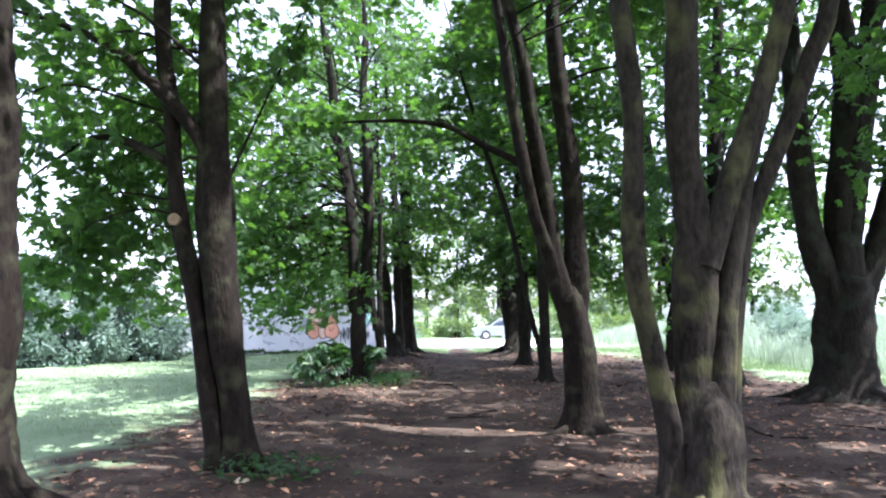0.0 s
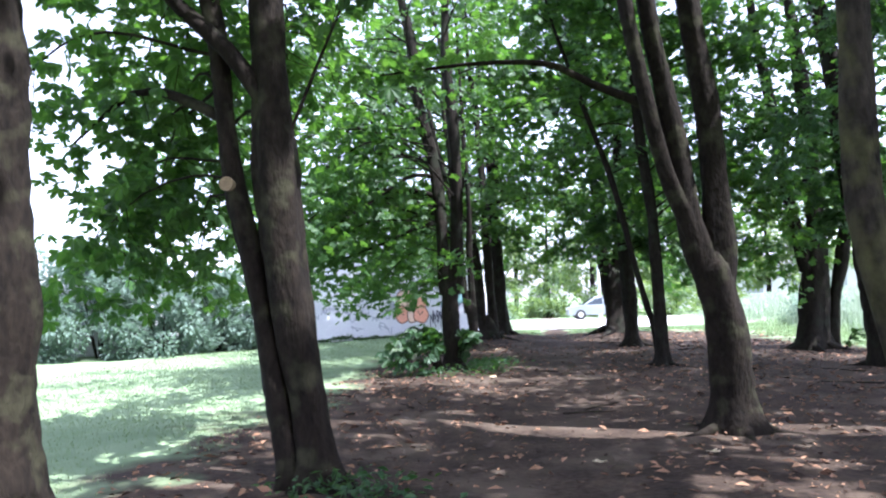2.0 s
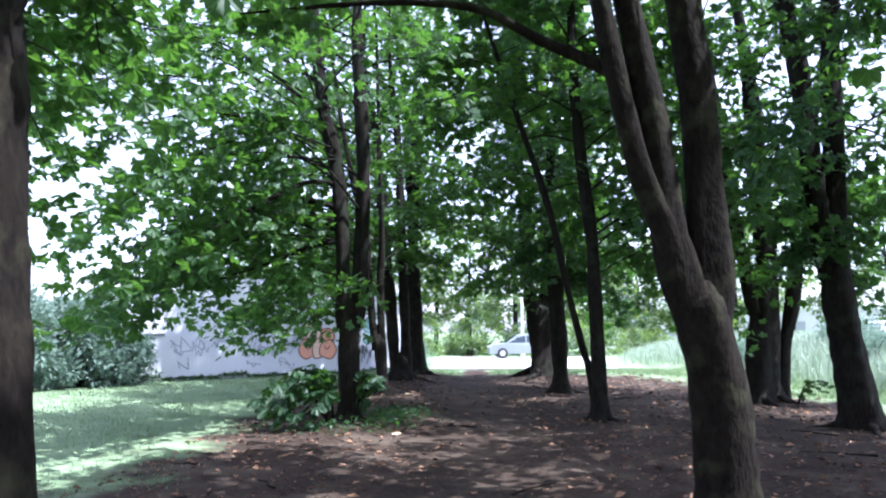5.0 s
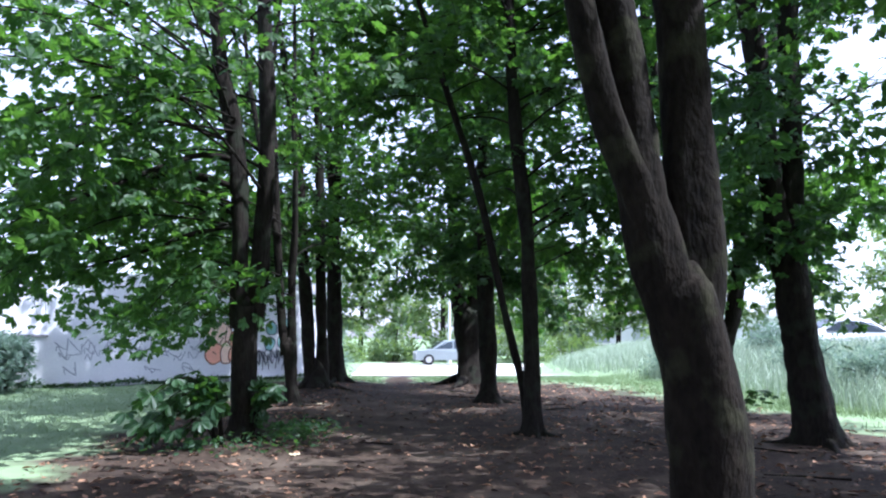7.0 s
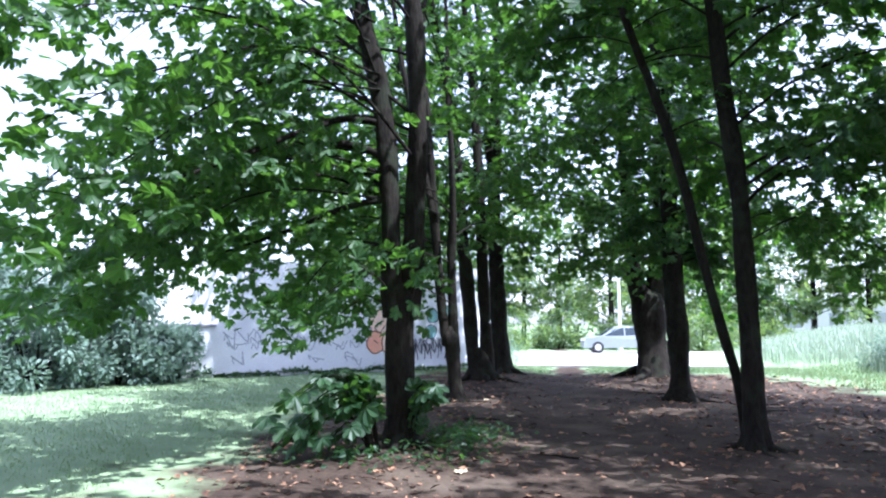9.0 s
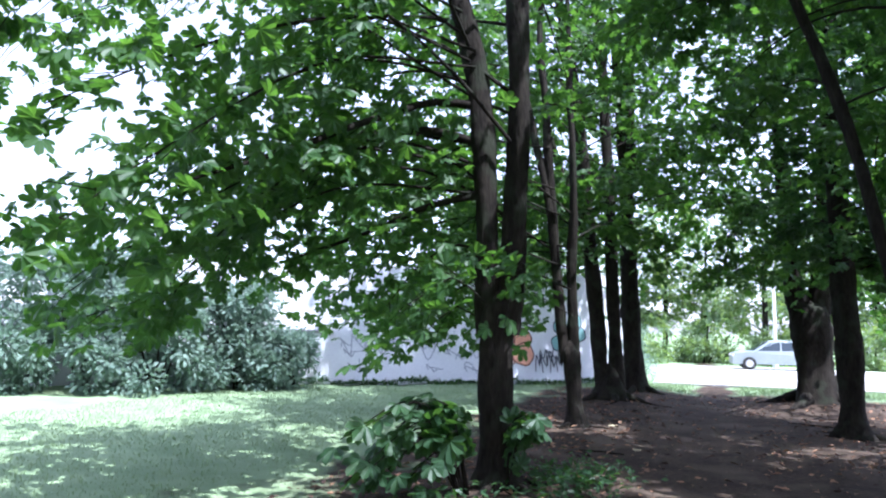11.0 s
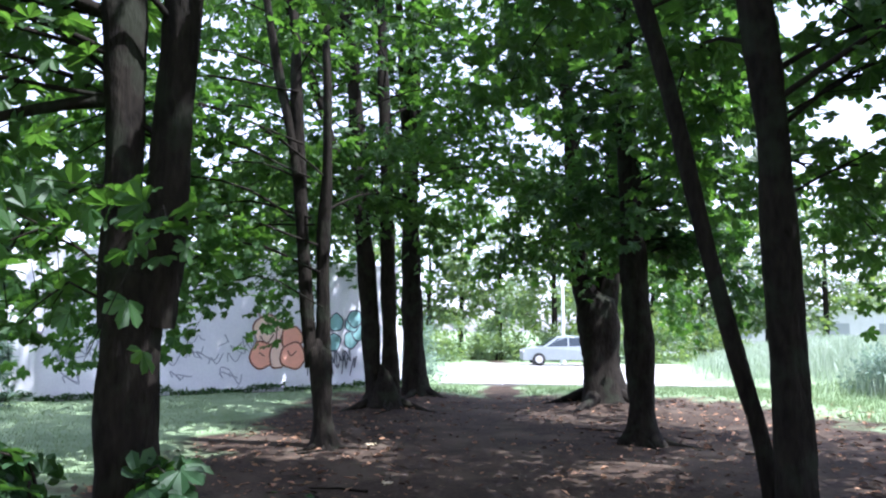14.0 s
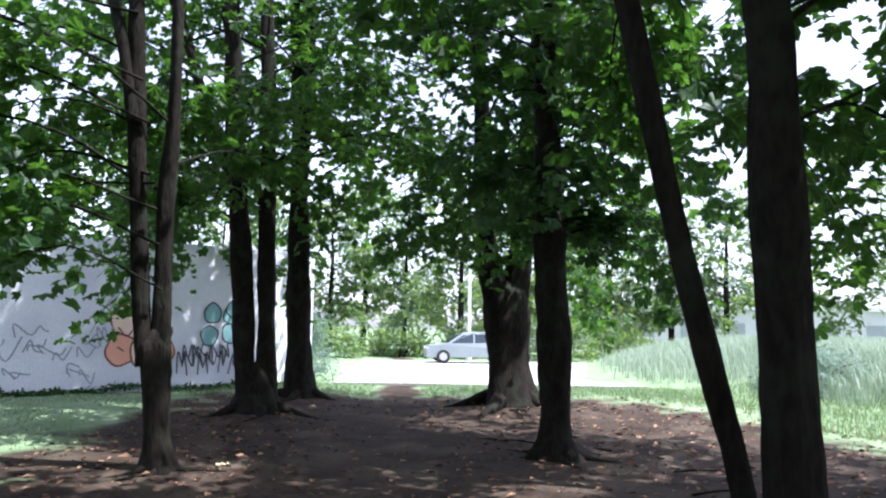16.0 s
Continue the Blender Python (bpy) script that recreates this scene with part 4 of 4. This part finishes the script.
# ---- shoots at the foot of the drooping tree ----
def sprout(x, y, arms, label, seed, size=0.15):
    rs = np.random.RandomState(seed)
    top = new("shrub")
    top.location = (x, y, 0)
    tagged(top, label, "shrub")
    P, O, S = [], [], []
    for dx, dy, hz, tip in arms:
        rows = [(0.1 * dx, 0.1 * dy, -0.05, 0.014), (dx * 0.45, dy * 0.45, hz, 0.010), (dx, dy, tip, 0.004)]
        piece("stem", tube("stem", rows, bark_dark, 6, 0.05, seed=seed, step=0.15), top)
        c = spline(rows, 0.05)[:, :3]
        for w in np.linspace(0.3, 1.0, 8):
            k = min(len(c) - 2, int(w * (len(c) - 1)))
            g = c[k + 1] - c[k]
            g /= np.linalg.norm(g) + 1e-9
            o = np.array([-g[1], g[0], 0]) * rs.choice((-1, 1)) * rs.uniform(0.4, 1) + g * 0.6 + np.array([0, 0, -0.15])
            P.append(c[k] + o * 0.1 + rs.normal(0, 0.05, 3))
            O.append(o)
            S.append(size * rs.uniform(0.7, 1.25))
    P = np.array(P)
    P[:, 2] = np.maximum(P[:, 2], 0.05)
    tagged(piece("foliage", leaves("foliage", P, np.array(O), np.array(S), leaf_deep, palmate_round(), rs, 0.35), top), kind="stuff")
    return top


sp_rs = np.random.RandomState(9)
sprout(-2.35, 17.3, [(-0.25 - 0.95 * u, -0.15 - 0.9 * v, 0.42 + 0.55 * w, 0.12 + 1.05 * w * w * (1 - 0.55 * u)) for u, v, w in sp_rs.rand(15, 3)],
       "leafy shoots with large green leaves at a tree's foot", 300, 0.21)
sprout(-2.1, 17.5, [(0.35 + 0.25 * u, -0.25 + 0.3 * v, 0.6 + 0.25 * w, 0.62 + 0.2 * w) for u, v, w in sp_rs.rand(4, 3)], "small sprig of green leaves beside a trunk", 301, 0.17)
sprout(7.1, 20.9, [(0.5, -0.4, 0.45, 0.55), (0.7, -0.2, 0.4, 0.42), (0.35, -0.6, 0.35, 0.4)], "small sprig of green leaves beside a trunk", 302, 0.13)


def low_plants(x, y, wx, wy, n, seed, label):
    rs = np.random.RandomState(seed)
    P = np.stack([rs.normal(0, wx, n), rs.normal(0, wy, n), rs.uniform(0.03, 0.2, n)], -1)
    ob = new("ground_plants", leaves("ground_plants", P, rs.normal(0, 1, (n, 3)) * (1, 1, 0.35), rs.uniform(0.05, 0.12, n), leaf_deep, single_leaf(), rs))
    ob.location = (x, y, float(ground_z(np.array(x), np.array(y))))
    return tagged(ob, label, "plants", kind="stuff")


low_plants(-1.45, 18.2, 0.32, 0.55, 700, 310, "low dark green ground plants beside a tree")
low_plants(-1.75, 7.55, 0.28, 0.22, 260, 311, "low weeds and moss at a tree's foot")
low_plants(-2.2, 16.6, 0.7, 0.3, 200, 312, "low dark green ground plants beside a tree")

wall_foot = np.random.RandomState(320)
n = 2600
fu = wall_foot.uniform(0.2, 11.4, n)
P = np.stack([fu, -0.06 - np.abs(wall_foot.normal(0, 0.10, n)), wall_foot.uniform(0.02, 0.12, n) + 0.08 * (np.sin(fu * 2.1) > 0.55)], -1)
weeds = new("wall_weeds", leaves("wall_weeds", P, wall_foot.normal(0, 1, (n, 3)) * (1, 1, 0.5), wall_foot.uniform(0.06, 0.14, n), leaf_deep, single_leaf(), wall_foot))
weeds.matrix_world = WALL
tagged(weeds, "dark weeds growing along the foot of a pale wall", "weeds", kind="stuff")

# ---- grass ----
def blades(name, x0, x1, y0, y1, n, hmin, hmax, width, mat, label, seed, keep=None, bend=0.35):
    rs = np.random.RandomState(seed)
    x, y = rs.uniform(x0, x1, n), rs.uniform(y0, y1, n)
    if keep is not None:
        k = keep(x, y, rs)
        x, y = x[k], y[k]
    n = len(x)
    z = ground_z(x, y) - 0.01
    h, a = rs.uniform(hmin, hmax, n), rs.uniform(0, 6.28, n)
    b = np.stack([x, y, z], -1)
    s = np.stack([np.cos(a), np.sin(a), 0 * a], -1) * width * rs.uniform(0.7, 1.3, n)[:, None]
    lean = np.stack([-np.sin(a), np.cos(a), 0 * a], -1) * (h * bend * rs.normal(0, 1, n))[:, None]
    up = np.stack([0 * h, 0 * h, h], -1)
    V = np.stack([b - s, b + s, b + 0.55 * up + 0.3 * lean + s * 0.8, b + 0.55 * up + 0.3 * lean - s * 0.8, b + up + lean], 1).reshape(-1, 3)
    F = (np.array([(0, 1, 2), (0, 2, 3), (3, 2, 4)])[None] + (np.arange(n) * 5)[:, None, None]).reshape(-1, 3)
    return tagged(new(name, mesh_from(name, V, F, mat, False)), label, "grass", kind="stuff")


def ragged(x, y):
    return 0.8 * np.sin(y * 0.9 + 0.4) * np.sin(y * 0.37) + 0.5 * np.sin(2.3 * x + 1.7 * y)


blades("lawn_grass", -12, -3.2, 4, 33, 80000, 0.02, 0.06, 0.006, grass_blade, "short mown lawn grass fading into bare earth", 400,
       lambda x, y, rs: rs.rand(len(x)) < np.clip((-3.9 - x + ragged(x, y)) / 1.6, 0, 1))
blades("rough_grass", 4.5, 12, 10, 35, 60000, 0.05, 0.16, 0.007, grass_blade, "rough green grass beyond the bare earth", 401,
       lambda x, y, rs: rs.rand(len(x)) < np.clip((x - 8.4 + 0.23 * np.maximum(y - 20, 0) + ragged(x, y)) / 1.6, 0, 1))
blades("verge_grass", -6, 8, 32, 35.4, 14000, 0.04, 0.14, 0.008, grass_blade, "sparse sunlit grass along the road's edge", 402,
       lambda x, y, rs: (np.abs(x - 0.35) > 0.5 + 0.3 * rs.rand(len(x))) & (rs.rand(len(x)) < np.clip((y - 32) / 1.4, 0.1, 1)))
blades("tall_grass", 9.8, 24, 10, 46, 46000, 0.35, 0.95, 0.013, reed_blade, "tall pale green grass growing over the bank", 403,
       lambda x, y, rs: rs.rand(len(x)) < np.clip((x - 9.8 + ragged(x, y)) / 1.6, 0, 1) * np.clip((34.9 - y) / 0.4, 0, 1))

blades("bank_grass", 5.6, 22, 26, 54, 60000, 0.25, 0.75, 0.014, reed_blade, "tall pale grass covering the sunlit bank", 404,
       lambda x, y, rs: rs.rand(len(x)) < np.clip((bank(x, y) - 1.2 + 0.8 * ragged(x, y)) / 3.0, 0, 1))

# ---- litter, sticks ----
lr = np.random.RandomState(500)
n = 19000
lx, ly = lr.uniform(-4.2, 8.5, n), 1.5 + 31 * lr.rand(n) ** 1.35
keep = lr.rand(n) < np.clip(0.25 + 0.75 * np.minimum(1, np.abs(lx - 0.1) / 1.6), 0, 1)
lx, ly = lx[keep], ly[keep]
n = len(lx)
P = np.stack([lx, ly, ground_z(lx, ly) + lr.uniform(0.006, 0.022, n)], -1)
la = lr.uniform(0, 6.28, n)
O = np.stack([np.cos(la), np.sin(la), lr.normal(0.05, 0.22, n)], -1)
tagged(new("leaf_litter", leaves("leaf_litter", P, O, 0.03 + 0.13 * lr.rand(n) ** 2, litter, single_leaf(), lr, 0.3)), "scattered dry brown and tan fallen leaves", "leaf litter", kind="stuff")
for k in range(26):
    sx, sy = lr.uniform(-3.6, 6.5), lr.uniform(3.5, 26)
    a, L = lr.uniform(0, 3.14), lr.uniform(0.25, 0.9)
    s = np.linspace(-0.5, 0.5, 5)
    qx, qy = s * L * math.cos(a) + 0.03 * np.sin(9 * s), s * L * math.sin(a) + 0.04 * np.cos(7 * s)
    gz = ground_z(sx + qx, sy + qy)
    ob = new("stick", tube("stick", np.stack([qx, qy, gz - gz[2] + 0.012, np.linspace(0.014, 0.006, 5)], -1), bark, 6, 0.12, seed=k, step=0.1))
    ob.location = (sx, sy, gz[2])
    tagged(ob, "dry brown fallen stick lying on bare earth", "stick", "fallen sticks")
dry = material("dry_leaf", ((0.42, 0.33, 0.20), (0.62, 0.52, 0.36)), 14, 0.8, 0.3, 60)
for k, (fx, fy, sz) in enumerate(((-2.05, 7.25, 0.17), (-2.6, 6.4, 0.13), (-1.2, 16.2, 0.12), (0.3, 9.0, 0.11), (1.4, 9.4, 0.12), (-1.0, 21.0, 0.12), (-1.6, 23.6, 0.12))):
    V0, F0 = palmate()
    V = V0 * sz
    V[:, 2] = np.abs(V[:, 2]) * 0.5 + 0.02 + 0.01 * np.sin(9 * V[:, 0] / sz)
    ob = new("fallen_leaf", mesh_from("fallen_leaf", V, F0, dry, False))
    ob.matrix_world = pose(fx, fy, float(ground_z(np.array(fx), np.array(fy))), 0, 0, k * 77)
    tagged(ob, "large pale dry fallen chestnut leaf", "leaf", "fallen leaves")

# sawn stub on the twin tree
bm = bmesh.new()
bmesh.ops.create_cone(bm, cap_ends=True, segments=14, radius1=0.066, radius2=0.052, depth=0.16)
stub = part("sawn_stub", bm, cut_wood, bpy.data.objects["tree.001"], "pale sawn branch stub")
stub.matrix_local = look((-2.94 + 2.17, -0.07, 2.66), (-2.97 + 2.17, -1.0, 2.72))

# ---- graffiti ----
paint_orange = plain("paint_orange", (0.86, 0.42, 0.30), 0.7)
paint_peach = plain("paint_peach", (0.90, 0.66, 0.54), 0.7)
paint_line = plain("paint_line", (0.20, 0.08, 0.06), 0.7)
paint_black = plain("paint_black", (0.07, 0.07, 0.10), 0.7)
paint_grey = plain("paint_grey", (0.36, 0.36, 0.44), 0.7)
paint_teal = plain("paint_teal", (0.24, 0.42, 0.43), 0.7)


def blob(u, z, ru, rz, mat, depth, seed, name="paint_patch", square=2.0):
    bm = bmesh.new()
    vs = []
    for k in range(28):
        a = k * 2 * math.pi / 28
        c, s = math.cos(a), math.sin(a)
        w = 1 + 0.05 * math.sin(3 * a + seed) + 0.04 * math.sin(5 * a + 2 * seed)
        vs.append(bm.verts.new((u + ru * w * math.copysign(abs(c) ** (2 / square), c), -depth, z + rz * w * math.copysign(abs(s) ** (2 / square), s))))
    bm.faces.new(vs)
    part(name, bm, mat, wall)


def stroke(pts, width, mat, name="paint_stroke"):
    c = spline([(u, z, 0, 0) for u, z in pts], 0.05)[:, :2]
    t = np.gradient(c, axis=0)
    t /= np.linalg.norm(t, axis=1)[:, None] + 1e-9
    nn = np.stack([-t[:, 1], t[:, 0]], -1) * width / 2
    A, B = c + nn, c - nn
    V = [(u, -0.016, z) for u, z in A] + [(u, -0.016, z) for u, z in B]
    m = len(c)
    piece(name, mesh_from(name, V, [(k, k + 1, m + k + 1, m + k) for k in range(m - 1)], mat), wall)


for k, (u, z, ru, rz, mt, sq) in enumerate(((6.75, 1.62, 0.40, 0.44, paint_peach, 3.0), (7.42, 1.42, 0.28, 0.34, paint_orange, 2.6), (6.60, 0.98, 0.34, 0.34, paint_orange, 2.0),
                                            (7.02, 0.98, 0.20, 0.36, paint_peach, 2.6), (7.46, 0.95, 0.34, 0.34, paint_orange, 2.0))):
    blob(u, z, ru + 0.045, rz + 0.045, paint_line, 0.004 + 0.0021 * k, k)
    blob(u, z, ru, rz, mt, 0.005 + 0.0021 * k, k)
for pts in (((6.7, 1.5), (6.9, 1.3), (7.1, 1.55)), ((7.15, 1.3), (7.2, 1.9)), ((7.5, 1.1), (7.6, 0.95), (7.75, 1.08)), ((6.7, 1.05), (6.85, 0.95)), ((6.45, 2.0), (6.6, 2.15), (6.75, 1.98), (6.95, 2.15))):
    stroke([(u - 0.2, z) for u, z in pts], 0.035, paint_line)
gr = np.random.RandomState(61)
for k in range(11):
    u, z = 7.9 + 0.13 * k, 0.32 + 0.2 * (k % 2) + 0.1 * gr.rand()
    stroke(((u, z), (u + 0.08 * gr.normal(), z + 0.52), (u + 0.13, z + 0.22), (u + 0.18 + 0.05 * gr.normal(), z + 0.55)), 0.035, paint_black)
for k in range(34):
    u, z = gr.uniform(1.4, 6.2), gr.uniform(0.35, 1.35)
    stroke(((u, z), (u + gr.normal(0, 0.12), z + gr.uniform(0.1, 0.3)), (u + gr.uniform(0.1, 0.3), z + gr.normal(0, 0.12)), (u + gr.uniform(0.2, 0.45), z + gr.uniform(0, 0.3))), 0.03, paint_grey)
for k in range(6):
    u, z = 8.75 + 0.3 * (k % 3) + 0.1 * gr.normal(), 1.45 + 0.5 * (k // 3) + 0.1 * gr.normal()
    blob(u, z, 0.24, 0.27, paint_black, 0.005 + 0.002 * k, k)
    blob(u, z, 0.20, 0.23, paint_teal, 0.006 + 0.002 * k, k)

# ---- cars, lamp post, building across the road ----
silver = plain("silver_paint", (0.24, 0.27, 0.28), 0.45, 0.3)
white_paint = plain("white_paint", (0.75, 0.75, 0.76), 0.35)
black_rubber = plain("black_rubber", (0.02, 0.02, 0.02), 0.8)
car_glass = plain("car_glass", (0.03, 0.04, 0.05), 0.08)
rim_metal = plain("rim_metal", (0.5, 0.5, 0.52), 0.3, 0.8)
lamp_red = plain("tail_red", (0.4, 0.02, 0.02), 0.3)
lamp_clear = plain("headlight_clear", (0.75, 0.75, 0.75), 0.15)
BODY = ((-2.1, 0.28), (-2.12, 0.55), (-2.0, 0.78), (-1.15, 0.88), (-0.45, 1.36), (0.1, 1.44), (0.9, 1.40), (1.55, 1.02), (2.05, 0.95), (2.14, 0.6), (2.1, 0.3))


def car(x, y, z, turn, mat, label):
    """A parked saloon 4.2 m long, nose to -x before it is turned."""
    top = new("car")
    tagged(top, label, "car")
    bm = bmesh.new()
    rows = []
    for side, inset in ((-0.84, 0.0), (-0.70, 0.04), (0.70, 0.04), (0.84, 0.0)):
        rows.append([bm.verts.new((u, side * (0.80 if h > 0.95 else 1.0), h + (0.03 if abs(side) < 0.8 and h > 0.5 else 0))) for u, h in BODY])
    for a, b in zip(rows, rows[1:]):
        for k in range(len(BODY) - 1):
            bm.faces.new((a[k], a[k + 1], b[k + 1], b[k]))
        bm.faces.new((a[-1], a[0], b[0], b[-1]))
    bm.faces.new(rows[0][::-1])
    bm.faces.new(rows[-1])
    bmesh.ops.recalc_face_normals(bm, faces=bm.faces)
    part("body", bm, mat, top)
    for sd in (-1, 1):
        for pts in (((-1.0, 0.92), (-0.43, 1.30), (0.05, 1.36), (0.05, 0.94)), ((0.12, 0.94), (0.12, 1.36), (0.85, 1.33), (1.35, 1.02), (1.3, 0.97))):
            bm = bmesh.new()
            f = bm.faces.new([bm.verts.new((u, sd * (0.845 - 0.155 * max(0, (h - 0.9) / 0.12 if h < 1.02 else 1.0)) + sd * 0.012, h)) for u, h in pts])
            r = bmesh.ops.extrude_face_region(bm, geom=[f])
            bmesh.ops.translate(bm, verts=[v for v in r["geom"] if isinstance(v, bmesh.types.BMVert)], vec=(0, -sd * 0.03, 0))
            part("side_window", bm, car_glass, top)
        for u in (-1.35, 1.3):
            bm = bmesh.new()
            bmesh.ops.create_cone(bm, cap_ends=True, segments=20, radius1=0.31, radius2=0.31, depth=0.2, matrix=Matrix.Translation((u, sd * 0.78, 0.31)) @ Matrix.Rotation(math.pi / 2, 4, "X"))
            w = part("wheel", bm, black_rubber, top)
            bm = bmesh.new()
            bmesh.ops.create_cone(bm, cap_ends=True, segments=16, radius1=0.19, radius2=0.17, depth=0.03, matrix=Matrix.Translation((u, sd * 0.89, 0.31)) @ Matrix.Rotation(math.pi / 2, 4, "X"))
            part("rim", bm, rim_metal, w)
        for u, mt, nm in ((-2.06, lamp_clear, "headlight"), (2.08, lamp_red, "tail_light")):
            bm = bmesh.new()
            box(bm, (u - 0.06, sd * 0.6 - 0.16, 0.62), (u + 0.06, sd * 0.6 + 0.16, 0.76), 0.02)
            part(nm, bm, mt, top)
    for a, b, nm in (((-1.12, 0.92), (-0.47, 1.37), "windscreen"), ((0.93, 1.41), (1.52, 1.05), "rear_window")):
        bm = bmesh.new()
        du, dh = b[0] - a[0], b[1] - a[1]
        box(bm, (0, -0.60, 0.015), (math.hypot(du, dh), 0.60, 0.05), 0.0, Matrix.Translation((a[0], 0, a[1])) @ Matrix.Rotation(-math.atan2(dh, du), 4, "Y"))
        part(nm, bm, car_glass, top)
    top.matrix_world = pose(x, y, z, 0, 0, turn)
    return top


car(3.5, 49.0, 0.012, 4, silver, "silver saloon car parked across the bright road")
car(18.6, 34.2, float(ground_z(np.array(18.6), np.array(34.2))), 172, white_paint, "white car parked behind tall grass on the bank")

pole_white = plain("pole_white", (0.72, 0.72, 0.74), 0.5)
post = new("lamp_post")
tagged(post, "white painted lamp post beside the parked car", "lamp post")
bm = bmesh.new()
bmesh.ops.create_cone(bm, cap_ends=True, segments=14, radius1=0.10, radius2=0.06, depth=6.4, matrix=Matrix.Translation((0, 0, 3.1)))
part("pole", bm, pole_white, post)
bm = bmesh.new()
bmesh.ops.create_cone(bm, cap_ends=True, segments=14, radius1=0.16, radius2=0.13, depth=0.6, matrix=Matrix.Translation((0, 0, 0.25)))
part("base", bm, pole_white, post)
bm = bmesh.new()
box(bm, (-0.08, -0.75, 6.2), (0.08, 0.05, 6.3), 0.03)
part("lamp_head", bm, pole_white, post)
post.location = (3.65, 51.2, 0)

facade = material("pale_facade", ((0.52, 0.50, 0.56), (0.68, 0.66, 0.72)), 0.5, 0.9, 0.2, 12)
roof_mat = material("pale_roof", ((0.55, 0.55, 0.56), (0.75, 0.75, 0.76)), 0.7, 0.8, 0.2, 12)
# panes in pale grey, so that the haze before them is in their colour
window_hazed = plain("window_hazed", (0.34, 0.35, 0.40), 0.2)
shed = new("low_building")
tagged(shed, "long low pale building beyond the field", "building")
bm = bmesh.new()
box(bm, (-14, -3, -0.2), (14, 3, 3.4), 0.02)
part("wall", bm, facade, shed)
bm = bmesh.new()
box(bm, (-14.3, -3.3, 3.404), (14.3, 3.3, 3.75), 0.03)
part("roof", bm, roof_mat, shed)
for k in range(8):
    w = new("window")
    w.parent = shed
    bm = bmesh.new()
    box(bm, (-12.3 + 3.4 * k, -3.02, 1.2), (-10.9 + 3.4 * k, -2.96, 2.4))
    part("pane", bm, window_hazed, w)
    bm = bmesh.new()
    box(bm, (-12.4 + 3.4 * k, -3.08, 1.12), (-10.8 + 3.4 * k, -3.002, 1.195))
    part("sill", bm, roof_mat, w)
shed.matrix_world = pose(24, 72, 0, 0, 0, -8)
